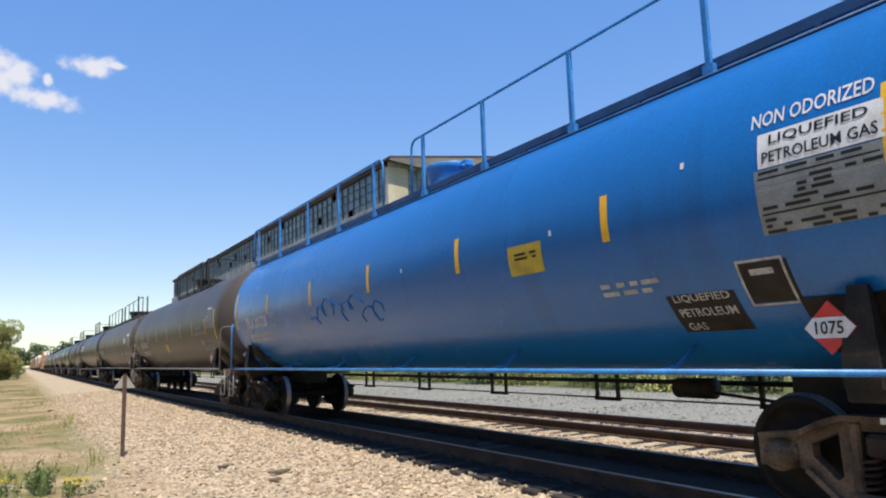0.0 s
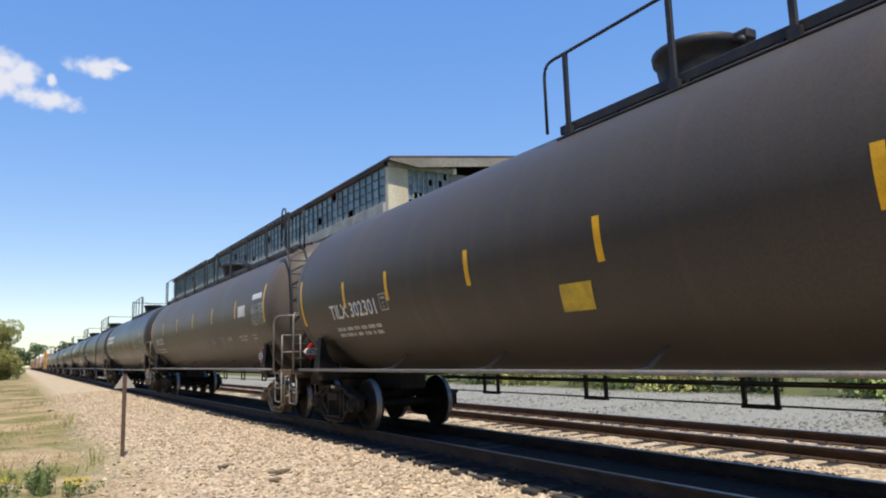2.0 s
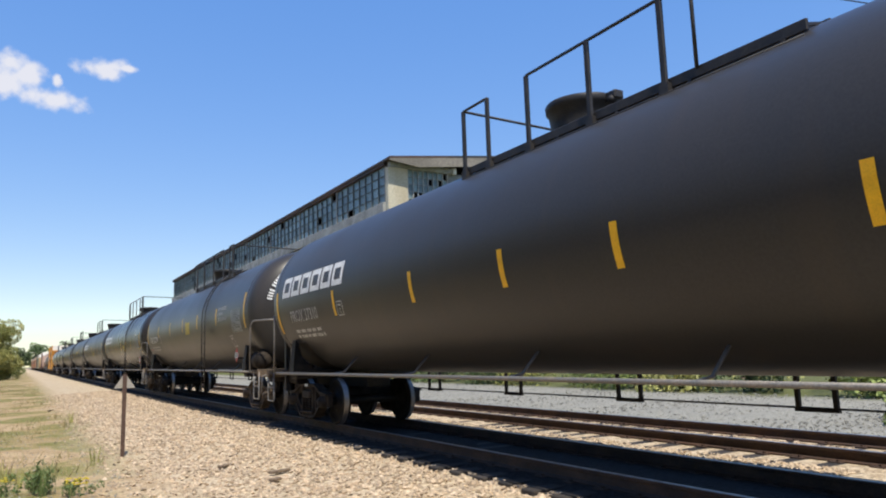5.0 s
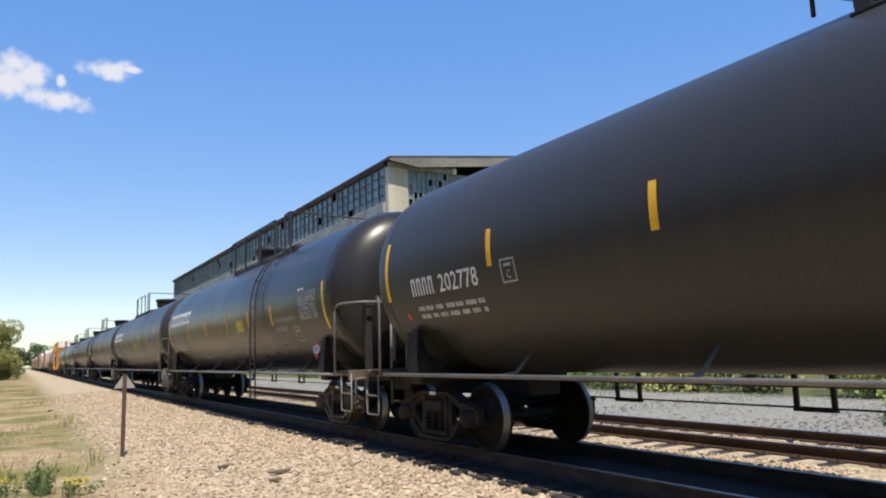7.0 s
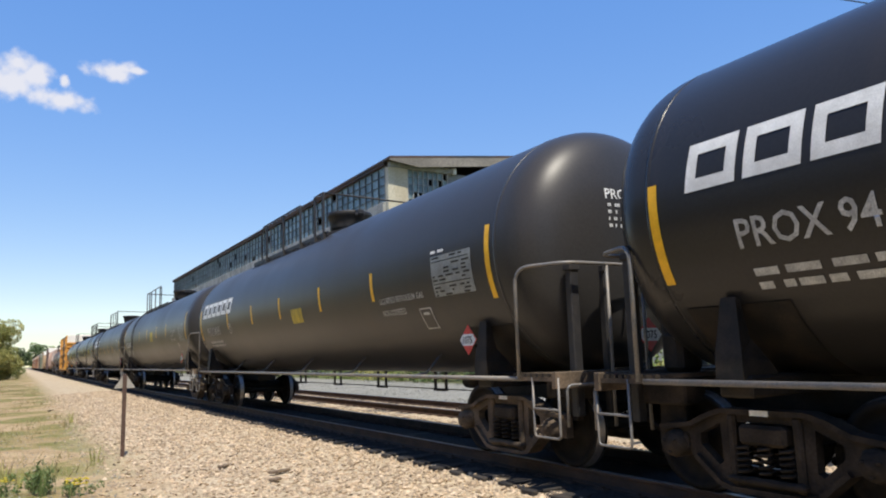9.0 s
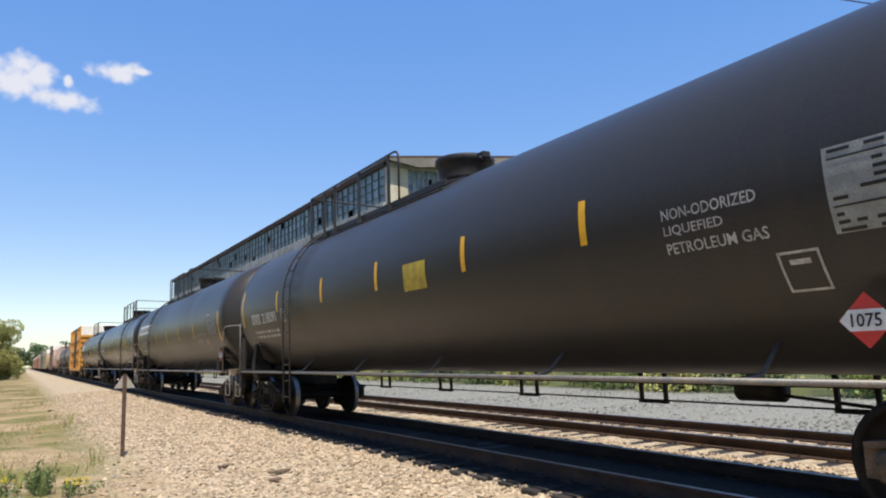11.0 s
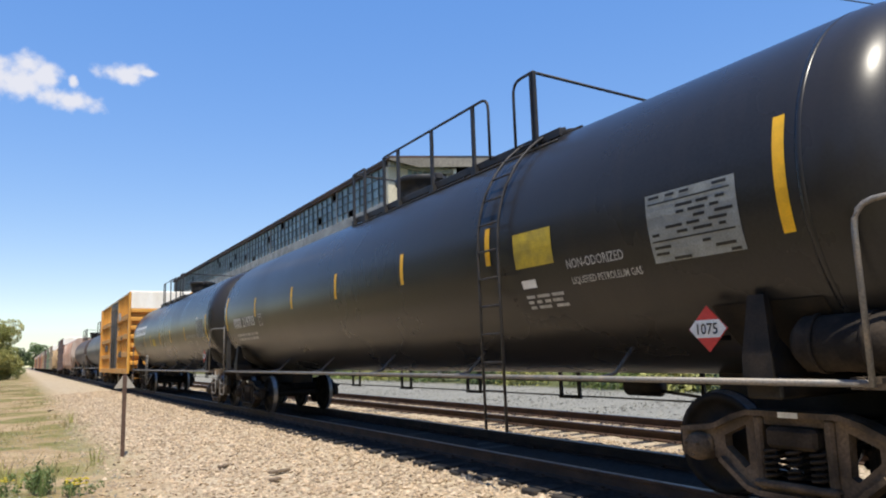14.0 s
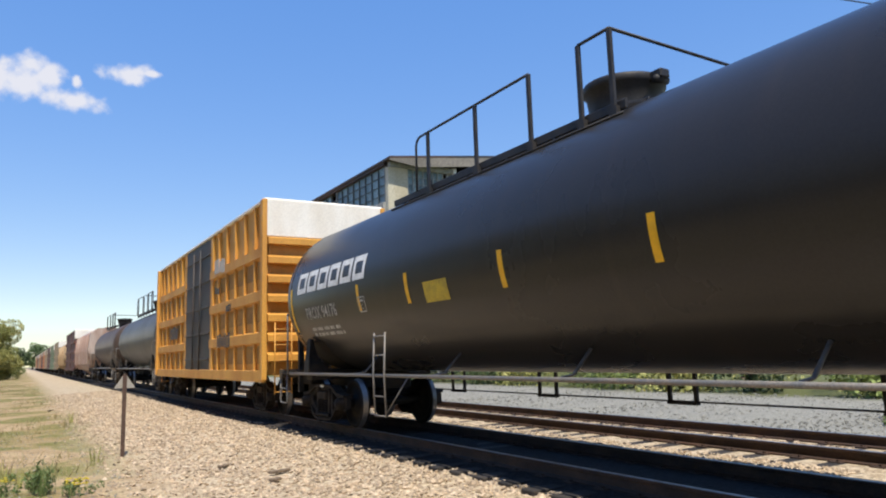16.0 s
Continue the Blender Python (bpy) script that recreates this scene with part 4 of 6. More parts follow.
def blue_car():
    lc = 16.8
    car, wheels = tank_car("blue tank car with full-length walkway and white stencils", lc, BLUE, BLUEPART, 1.13)
    h = lc / 2
    long_rails(car, lc, BLUEDARK, BLUEPART, BLUEPART, 0.42)
    stripes(car, lc, (2.8, 5.65, 8.4, 11.2, 13.95), 2.61)
    reporting(car, lc, "TILX", "301728", 0.92, 2.25, 1.72, 0.26, WHITE)
    box_stencil(car, h - 2.95, 2.26, 0.3, GREYWHITE)
    b = Build()
    patch(b, h - 12.33, 2.38, 0, 0.62, -0.17, 0.17)
    part("yellow_sticker", b.mesh("yellow sticker", PLACARDYELLOW), car, "yellow sticker with two lines")
    part("stencil_text", bars_mesh(h - 12.45, 2.42, 2, 0.4, 0.1, STEEL, 5, proud=0.009), car)
    panel_parts(car, h - 15.62, 2.42, 1.0, 0.5, 77, "grey stencilled data panel")
    words(car, "NON ODORIZED", h - 15.6, 3.08, 0.95, 0.13, WHITE)
    b = Build()
    patch(b, h - 15.66, 2.82, 0, 0.95, -0.14, 0.14)
    sign = part("gas_sign", b.mesh("gas sign", WHITE), car, "white sign with black words")
    part("lettering", text_mesh("LIQUEFIED", h - 15.76, 2.89, 0.75, 0.09, INK, proud=0.009), sign)
    part("lettering", text_mesh("PETROLEUM GAS", h - 15.7, 2.76, 0.87, 0.09, INK, proud=0.009), sign)
    b = Build()
    patch(b, h - 14.45, 1.64, 0, 0.72, -0.22, 0.2)
    sign = part("gas_sign", b.mesh("gas sign", STEEL), car, "dark patch with white words")
    for k, t in enumerate(("LIQUEFIED", "PETROLEUM", "GAS")):
        part("lettering", text_mesh(t, h - 14.52, 1.77 - k * 0.12, 0.6 if k < 2 else 0.2, 0.09, GREYWHITE, proud=0.009), sign)
    part("stencil_text", bars_mesh(h - 13.7, 1.92, 2, 0.75, 0.17, GREYWHITE, 8), car)
    b = Build()
    patch(b, h - 15.28, 1.83, 0, 0.45, -0.18, 0.18, proud=0.003)
    part("dark_patch", b.mesh("dark patch", STEEL), car)
    box_stencil(car, h - 15.28, 1.83, 0.42, GREYWHITE, "")
    placard(car, h - 16.0, 1.45)
    rng = random.Random(4)
    for k in range(8):
        b = Build()
        c = Vector((5.7 + k * 0.42, rng.uniform(-0.4, 0.0) + 0.012 * k))
        pts = [c + Vector((0.28 * math.cos(t) * rng.uniform(0.6, 1.2), 0.2 * math.sin(t) * rng.uniform(0.6, 1.2))) for t in (j * 0.7 for j in range(rng.randint(4, 8)))]
        b.tube([on_tank(p.x, p.y, h, 2.3, 0, 0.0) for p in rounded([(q.x, q.y, 0) for q in pts], 0.12, 4)], 0.014, 5)
        part("graffiti", b.mesh("graffiti", SCRAWL), car, "faint dark blue sprayed scrawl")
    for u, v in ((1.75, 0.5), (13.1, 0.0), (9.6, 0.0), (14.9, 0.3)):
        b = Build()
        patch(b, h - u, 2.6, 0, 0.04, v - 0.03, v + 0.03, n=1)
        part("paint_chip", b.mesh("chips", WHITE), car)
    place(car, wheels, 18.98 - lc / 2)


def weathered_car():
    lc = 16.86
    car, wheels = tank_car("weathered brown-black tank car with scrawled graffiti", lc, DULLBLACK, GREYRAIL, 1.12)
    h = lc / 2
    platform(car, lc, FITTING, (7.5, 13.66), [((7.7, 9.3, 10.59, 11.8), True, True), ((13.06, 13.1), True, False)], (13.08,), 8.9, "black plate walkway on the tank's shoulder")
    stripes(car, lc, (2.25, 3.95, 6.3, 8.73, 11.45, 13.5, 15.46), 2.43)
    reporting(car, lc, "TILX", "302301", 1.5, 2.16, 1.95, 0.27)
    box_stencil(car, h - 3.62, 2.2, 0.28, GREYWHITE)
    panel_parts(car, h - 15.62, 2.60, 1.0, 0.52, 31, "grey stencilled data panel")
    part("stencil_text", bars_mesh(h - 15.8, 2.94, 1, 0.55, 0.1, WHITE, 3), car)
    words(car, "NON ODORIZED", h - 14.05, 2.42, 0.85, 0.1)
    words(car, "LIQUEFIED PETROLEUM GAS", h - 13.8, 2.24, 1.6, 0.11)
    box_stencil(car, h - 14.5, 1.85, 0.36, GREYWHITE, "")
    b = Build()
    patch(b, h - 7.95, 1.9, 0, 0.5, -0.16, 0.16, slant=0.3)
    part("yellow_sticker", b.mesh("yellow sticker", PLACARDYELLOW), car, "peeling yellow sticker")
    rng = random.Random(9)
    u = 15.0
    for k in range(5):
        b = Build()
        pts = [(u + 0.02, 0.14), (u, -0.12), (u + 0.12, -0.13), (u + 0.14, 0.12), (u + 0.05, 0.02)] if k % 2 else [(u, 0.14), (u + 0.13, 0.1), (u, 0.0), (u + 0.13, -0.08), (u, -0.14)]
        b.tube([on_tank(p + rng.uniform(-0.02, 0.02), q, h, 1.83, 0, 0.0) for p, q in pts], 0.014, 5)
        u += 0.19
        part("graffiti", b.mesh("graffiti", GREYWHITE), car, "thin white sprayed scrawl")
    placard(car, h - 15.85, 1.45)
    head_marks(car, lc, WHITE, "TILX 302301")
    place(car, wheels, 38.23 - lc / 2)


def ladder_car():
    lc = 16.86
    car, wheels = tank_car("dusty black tank car with a ladder on its end", lc, BROWNBLACK, GREYRAIL, 1.12, lead=TRUCKSUNLIT)
    h = lc / 2
    long_rails(car, lc, FITTING, FITTING, FITTING)
    end_ladder(car, -h, -1, FITTING)
    stripes(car, lc, (2.9, 5.81, 8.6, 11.4, 14.1), 2.68)
    reporting(car, lc, "TILX", "302233", 1.0, 2.2, 1.7, 0.24)
    b = Build()
    patch(b, h - 15.71, 2.88, 0, 0.8, -0.07, 0.07)
    part("white_label", b.mesh("white label", WHITE), car, "white strip label")
    b = Build()
    patch(b, h - 14.4, 2.6, 0, 0.68, -0.14, 0.14)
    part("white_label", b.mesh("white label", WHITE), car, "white rectangular label")
    panel_parts(car, h - 15.63, 2.44, 1.0, 0.52, 45, "grey stencilled data panel")
    part("stencil_text", bars_mesh(h - 12.9, 1.95, 1, 0.42, 0.11, GREYWHITE, 8, gap=0.1), car)
    part("stencil_text", bars_mesh(h - 14.1, 1.92, 2, 0.75, 0.2, GREYWHITE, 9), car)
    box_stencil(car, h - 15.3, 1.8, 0.4, GREYWHITE, "")
    rng = random.Random(12)
    for u0 in (10.2, 10.9, 12.1):
        for k in range(3):
            b = Build()
            u = u0 + k * 0.14
            b.tube([on_tank(u + rng.uniform(-0.07, 0.09), v, h, 1.88, 0, 0.0) for v in (0.16, 0.05, -0.06, -0.15)], 0.012, 5)
            part("graffiti", b.mesh("graffiti", GREYWHITE), car, "faded white sprayed scrawl")
    placard(car, h - 16.02, 1.44)
    head_marks(car, lc, WHITE, "TILX 302233")
    place(car, wheels, 57.52 - lc / 2)


def owner_car(number, lc, s_end, mat, ladder_d, label, yellow_d, text_d, bottle, plat):
    car, wheels = tank_car(label, lc, mat, GREYRAIL, 1.06, bottle=bottle)
    h = lc / 2
    walk, runs, cross, dd = plat
    platform(car, lc, FITTING, walk, runs, cross, dd, "black grating walkway on the tank's shoulder")
    stripes(car, lc, [2.87, 5.52, 7.98, 10.42, 13.05] if lc < 16.5 else [2.87, 5.6, 8.05, 10.68, 12.97], 2.62)
    reporting(car, lc, "", number, 0.82, 2.31, 1.75 if lc < 16.5 else 1.9, 0.25, WHITE)
    box_stencil(car, h - 3.08, 2.3, 0.29, GREYWHITE)
    panel_parts(car, h - lc + 1.5, 2.40, 0.95, 0.62, int(number), "grey stencilled data panel")
    if text_d < 14.2:
        z = 2.82 if text_d < 14 else 2.5
        for k, (t, w) in enumerate((("NON-ODORIZED", 0.95), ("LIQUEFIED", 0.62), ("PETROLEUM GAS", 1.0))):
            words(car, t, h - text_d, z - 0.15 * k, w, 0.1)
    else:
        words(car, "NON-ODORIZED", h - text_d, 2.24, 0.82, 0.1)
        words(car, "LIQUEFIED PETROLEUM GAS", h - text_d - 0.02, 2.06, 0.98, 0.09)
        part("stencil_text", bars_mesh(h - yellow_d - 0.04, 2.1, 1, 0.3, 0.12, WHITE, 6, gap=0.2), car)
        part("stencil_text", bars_mesh(h - yellow_d - 0.04, 1.9, 3, 0.7, 0.2, GREYWHITE, 7), car)
    b = Build()
    patch(b, h - yellow_d, 2.48, 0, 0.68, -0.2, 0.2)
    part("yellow_sticker", b.mesh("yellow sticker", PLACARDYELLOW), car, "yellow sticker")
    if text_d < 14.2:
        box_stencil(car, h - lc + 2.0, 1.88, 0.34, GREYWHITE, "")
    placard(car, h - lc + (1.05 if lc > 17.02 else 1.4), 1.49)
    if ladder_d:
        curved_ladder(car, h - ladder_d, 0.42, FITTING)
    if bottle and ladder_d == 11.6:
        b = Build()
        patch(b, h - 0.46, 1.92, 0, 0.09, -0.05, 0.05, n=1)
        part("red_tag", b.mesh("red tag", RED), car, "small red tag")
    head_marks(car, lc, WHITE, number)
    place(car, wheels, s_end - lc / 2)
    return car


def lease_car(number, s_end, mat, yellow_d, label, ladder_d=0, extra=(3.35, 5.2, 7.65, 10.05, 12.8), z=2.33, bottle=False, plat=None, r=R_TANK, placard_d=15.45):
    lc = 16.35
    car, wheels = tank_car(label, lc, mat, GREYRAIL, 1.04, r, bottle)
    walk, runs, cross, dd = plat or ((3.6, 9.2), [((4.91, 6.3, 7.57), True, False), ((8.53, 9.05), False, False)], (9.05,), 8.33)
    platform(car, lc, FITTING, walk, runs, cross, dd, "black grating walkway on the tank's shoulder")
    lease_decals(car, lc, number, yellow_d, extra, z, placard_d)
    if ladder_d:
        curved_ladder(car, lc / 2 - ladder_d, 0.42, FITTING)
    place(car, wheels, s_end - lc / 2)
    return car


TRAILING = ((6.9, 12.2), [((6.92, 7.54), False, False), ((8.45, 9.6, 10.7), False, True)], (6.92,), 8.5)
LEADING = ((7.1, 12.6), [((7.2, 8.4, 9.8, 11.2), True, False), ((12.0, 12.4), False, False)], (12.4,), 8.0)
ENDWARD = ((3.3, 9.2), [((3.38, 4.18, 4.77, 6.0, 7.3), False, True)], (3.38,), 8.4)
MIDDLE = ((7.45, 13.66), [((7.49, 8.0), False, False), ((8.85, 9.41, 10.59, 11.8), False, True), ((13.2, 13.24), True, False)], (7.49, 13.22), 8.6)
blue_car()
weathered_car()
ladder_car()
lease_car("37310", 76.28, BLACK, 0, "black tank car with a slanted white company mark", 0, (3.3, 6.3, 8.6, 10.5, 12.9), plat=TRAILING, r=1.575)
owner_car("202778", 16.25, 95.15, BLACK, 11.6, "black tank car with a side ladder and air reservoir", 8.5, 13.29, True, LEADING)
lease_car("94186", 114.03, GLOSSY, 9.8, "glossy black tank car with company mark and side ladder", 11.6, (3.4, 6.16, 8.83, 11.0, 12.9), plat=LEADING, r=1.575)
lease_car("94243", 132.84, BLACK, 8.75, "black tank car with company mark and olive sticker", 0, (3.4, 5.78, 8.0, 10.46, 12.83), 2.45, r=1.57)
owner_car("218091", 17.0, 152.25, BLACK, 3.6, "black tank car with a ladder near its trailing end", 9.0, 14.0, False, ENDWARD)
lease_car("37319", 171.09, BLACK, 0, "black tank car with company mark and curved ladder", 3.8, (3.3, 5.19, 7.66, 10.09, 12.67), r=1.575, placard_d=15.94)
owner_car("219703", 17.05, 190.5, GLOSSY, 12.9, "glossy black tank car with a yellow sticker", 13.5, 14.37, True, MIDDLE)
last = lease_car("94176", 209.29, GLOSSY, 5.72, "black tank car with company mark before the boxcar", 0, (3.45, 5.22, 7.65, 10.04, 12.8))
low_ladder(last, 16.35 / 2 - 3.99, GREYRAIL)


# ---- boxcar and the freight cars that follow ----
# Brown tone for the shadows that the belt rails cast on the side.
BELTSHADE = material("painted shadow below a belt rail", (0.3, 0.155, 0.045), (0.47, 0.24, 0.05), 0.8, 0, 2.5, 30, 0.2)


def boxcar(label, length, s_near, body, door, top, z0=0.88, z1=5.2, detail=True, width=3.1):
    """Outside-braced boxcar: posts, belt rails, a plug door, ribbed ends, trucks and couplers."""
    car = thing("boxcar", label, "boxcar", "boxcars of the train")
    h, w = length / 2, width / 2
    b = Build().box(-w + 0.08, w - 0.08, -h + 0.07, h - 0.07, z0 + 0.1, z1 - 0.06, 0, 0.02)
    part("body", b.mesh("boxcar body", body), car)
    b = Build().box(-w - 0.01, w + 0.01, -h, h, z1 - 0.08, z1, 0, 0.02)
    part("roof", b.mesh("boxcar roof", top), car)
    for q in (-1, 1):
        b = Build().box(q * w - 0.04, q * w + 0.04, -h, h, z0 - 0.05, z0 + 0.22, 0, 0.01)
        part("side_sill", b.mesh("side sill", body), car)
        d0, d1 = -1.85, 1.85
        b = Build().box(q * (w - 0.06) - 0.05, q * (w - 0.06) + 0.05, d0, d1, z0 + 0.1, z1 - 0.12, 0, 0.015)
        dr = part("door", b.mesh("plug door", door), car, "dark plug door with scuffed panels")
        if detail:
            for k in range(5):
                z = z0 + 0.5 + k * 0.8
                part("door_rib", Build().box(q * w - 0.03, q * w + 0.03, d0 + 0.1, d1 - 0.1, z, z + 0.07, 0, 0.01).mesh("door rib", door), dr)
            for y in (-0.5, 0.5):
                part("lock_bar", Build().tube([(q * (w + 0.03), y, z0 + 0.2), (q * (w + 0.03), y, z1 - 0.3)], 0.025, 6).mesh("lock bar", door), dr)
        for lo, hi in ((-h, d0), (d1, h)):
            n = 6
            if detail:
                for k in range(n + 1):
                    y = lo + (hi - lo) * k / n
                    wd = 0.14 if k in (0, n) else 0.05
                    y = min(max(y, lo + wd), hi - wd)
                    part("side_post", Build().box(q * (w - 0.07) - 0.07, q * (w - 0.07) + 0.07, y - wd, y + wd, z0 + 0.2, z1 - 0.09, 0, 0.012).mesh("side post", body), car)
            for z in (z0 + 1.15, z0 + 2.15, z0 + 3.2):
                vs = [(q * (w - 0.09), y, z) for y in (lo, hi)] + [(q * (w + 0.02), y, z - 0.05) for y in (lo, hi)] + [(q * (w + 0.02), y, z - 0.28) for y in (lo, hi)] + [(q * (w - 0.09), y, z - 0.34) for y in (lo, hi)]
                b = Build().add(vs, [(0, 1, 3, 2), (2, 3, 5, 4), (4, 5, 7, 6), (6, 7, 1, 0), (0, 2, 4, 6), (1, 7, 5, 3)])
                part("belt_rail", b.mesh("belt rail", body), car)
                if detail:
                    for k in range(n):
                        ya, yb = lo + (hi - lo) * k / n + 0.1, lo + (hi - lo) * (k + 1) / n - 0.1
                        # thin box between posts, the belt's shadow as a darker colour
                        part("rust_pocket", Build().box(q * (w - 0.075) - 0.008, q * (w - 0.075) + 0.008, ya, yb, z - 0.78, z - 0.36).mesh("belt shadow", BELTSHADE), car)
    for s in (-1, 1):
        b = Build().box(-w, w, s * h - 0.06, s * h + 0.06, z1 - 0.95, z1 - 0.03, 0, 0.02)
        part("end_cap", b.mesh("end cap", top), car, "white upper panel of the car end")
        if detail:
            for k in range(7):
                z = z0 + 0.35 + k * 0.46
                vs = [(x, s * (h - 0.06), z + 0.06) for x in (-w + 0.05, w - 0.05)] + [(x, s * (h + 0.12), z + 0.08) for x in (-w + 0.05, w - 0.05)] + [(x, s * (h + 0.12), z + 0.22) for x in (-w + 0.05, w - 0.05)] + [(x, s * (h - 0.06), z + 0.30) for x in (-w + 0.05, w - 0.05)]
                part("end_rib", Build().add(vs, [(0, 1, 3, 2), (2, 3, 5, 4), (4, 5, 7, 6), (6, 7, 1, 0), (0, 2, 4, 6), (1, 7, 5, 3)]).mesh("end rib", body), car)
            for q in (-1, 1):
                part("corner_post", Build().box(q * w - 0.09, q * w + 0.03, s * h - 0.1, s * h + 0.1, z0, z1 - 0.05, 0, 0.015).mesh("corner post", body), car)
            b = Build()
            for x in (-1.35, -0.95):
                b.tube([(x, s * (h + 0.16), 0.55), (x, s * (h + 0.16), 2.2)], 0.016, 6)
            for k in range(5):
                b.tube([(-1.35, s * (h + 0.16), 0.6 + k * 0.36), (-0.95, s * (h + 0.16), 0.6 + k * 0.36)], 0.012, 6)
            part("grab_iron", b.mesh("grab irons", BOXYELLOW if body is BOXYELLOW else STEEL), car)
        part("coupler", once("coupler", coupler_mesh), car, "rusty knuckle coupler with an air hose", pose(0, s * (h + 0.35), 0, 0, 0, 0 if s > 0 else 180))
        b = Build().box(-0.25, 0.25, s * (h - 2.5), s * (h + 0.3), 0.70, 1.0, 0, 0.02)
        part("draft_sill", b.mesh("draft sill", STEEL), car)
    wheels = []
    for s in (-1, 1):
        wheels += add_truck(car, s * (h - 1.9))
    if detail:
        rng = random.Random(5)
        for q, (y0, z, wd, hg, mt) in enumerate(((-2.5, 3.9, 1.3, 0.42, GREYWHITE), (-2.6, 3.3, 0.5, 0.2, INK), (4.6, 2.2, 1.6, 0.5, BOXDOOR), (-2.9, 1.75, 1.4, 0.4, BOXDOOR), (-3.9, 2.7, 0.7, 0.2, INK))):
            u = 0.0
            while u < wd - 0.12:
                g = rng.uniform(0.08, 0.2)
                b = Build().box(-w - 0.028, -w - 0.02, y0 - u - g, y0 - u, z + rng.uniform(-0.05, 0.0), z + hg * rng.uniform(0.7, 1))
                part("side_mark", b.mesh("side mark", mt), car, "worn stencil bar")
                u += g + 0.06
    place(car, wheels if detail else [], s_near + h)
    return car


boxcar("faded yellow boxcar with dark plug door and white end cap", 15.0, 211.2, BOXYELLOW, BOXDOOR, BOXWHITE)


def small_tank(label, lc, s_near, mat):
    car, wheels = tank_car(label, lc, mat, GREYRAIL, 1.1, 1.42)
    platform(car, lc, FITTING, (lc * 0.3, lc * 0.7), [((lc * 0.32, lc * 0.45), True, True), ((lc * 0.6, lc * 0.68), True, True)], (lc * 0.5,), lc * 0.5, "black walkway beside the valve housing")
    place(car, [], s_near + lc / 2 + 1.3)


def hopper(label, length, s_near, mat, top):
    """Covered hopper with curved ribbed sides, sloped ends and outlet bays."""
    car = thing("hopper_car", label, "hopper car", "hopper cars of the train")
    h = length / 2
    sec = [(-1.2, 0.95), (-1.55, 1.5), (-1.6, 2.6), (-1.45, 4.0), (-0.9, 4.45), (0.9, 4.45), (1.45, 4.0), (1.6, 2.6), (1.55, 1.5), (1.2, 0.95)]
    n = len(sec)
    ys = [(-h + 0.3, 2.4), (-h + 1.6, 0.0), (h - 1.6, 0.0), (h - 0.3, 2.4)]
    vs = [(x, y, max(z, z + (lift if z < 2.4 else 0))) if z >= 2.4 or not lift else (x, y, 2.2 + 0.1 * z) for y, lift in ys for x, z in sec]
    fs = [(j * n + k, j * n + (k + 1) % n, (j + 1) * n + (k + 1) % n, (j + 1) * n + k) for j in range(3) for k in range(n)] + [tuple(range(n)), tuple(3 * n + k for k in range(n))]
    part("body", Build().add(vs, fs).mesh("hopper body", mat), car)
    for k in range(9):
        y = -h + 1.6 + (length - 3.2) * k / 8
        for q in (-1, 1):
            part("side_rib", Build().tube([(q * 1.22, y, 1.0), (q * 1.58, y, 1.5), (q * 1.63, y, 2.6), (q * 1.48, y, 4.0)], 0.05, 6).mesh("side rib", mat), car)
    part("roof_walk", Build().box(-0.3, 0.3, -h + 0.3, h - 0.3, 4.5, 4.56).box(-0.25, 0.25, -h + 1, h - 1, 4.44, 4.5).mesh("roof walk", top), car)
    for k in range(3):
        y = -h + length * (k + 1) / 4
        part("outlet_bay", Build().add([(-1.1, y - 1.2, 1.0), (1.1, y - 1.2, 1.0), (1.1, y + 1.2, 1.0), (-1.1, y + 1.2, 1.0), (-0.4, y - 0.3, 0.4), (0.4, y - 0.3, 0.4), (0.4, y + 0.3, 0.4), (-0.4, y + 0.3, 0.4)],
                                       [(0, 1, 5, 4), (1, 2, 6, 5), (2, 3, 7, 6), (3, 0, 4, 7), (4, 5, 6, 7)]).mesh("outlet bay", mat), car)
    for s in (-1, 1):
        part("end_sill", Build().box(-1.5, 1.5, s * (h - 0.15), s * h, 0.8, 1.1, 0, 0.02).box(-0.25, 0.25, s * (h - 2.6), s * h, 0.7, 1.0).mesh("end sill", STEEL), car)
        part("end_frame", Build().tube([(-1.4, s * (h - 0.2), 1.0), (-1.4, s * (h - 0.4), 4.2)], 0.05, 6).tube([(1.4, s * (h - 0.2), 1.0), (1.4, s * (h - 0.4), 4.2)], 0.05, 6).mesh("end frame", mat), car)
        part("coupler", once("coupler", coupler_mesh), car, m=pose(0, s * (h + 0.2), 0, 0, 0, 0 if s > 0 else 180))
        add_truck(car, s * (h - 1.9))
    place(car, [], s_near + h)


def plain(name, a, b=None):
    return material(name, a, b, 0.65, 0, 1.2, 30, 0.06, (1, 1, 0.3), 0.15)


small_tank("short grey tank car with a dark valve housing", 12.9, 227.2, GREYTANK)
small_tank("short rusty brown tank car", 12.9, 243.6, RUSTTANK)
hopper("rust-streaked cream covered hopper car", 18.0, 261.5, plain("rusty cream paint", (0.45, 0.36, 0.3), (0.3, 0.16, 0.11)), BOXWHITE)
REDBROWN = plain("red oxide boxcar paint", (0.16, 0.06, 0.045), (0.1, 0.05, 0.04))
boxcar("red-brown boxcar with a pale roof", 17.0, 281.5, REDBROWN, REDBROWN, BOXWHITE, detail=False)
TAN = plain("tan boxcar paint", (0.42, 0.3, 0.17), (0.33, 0.22, 0.12))
GREENPAINT = plain("faded green boxcar paint", (0.14, 0.2, 0.1), (0.2, 0.24, 0.13))
hopper("pale tan covered hopper car", 18.0, 300.5, TAN, BOXWHITE)
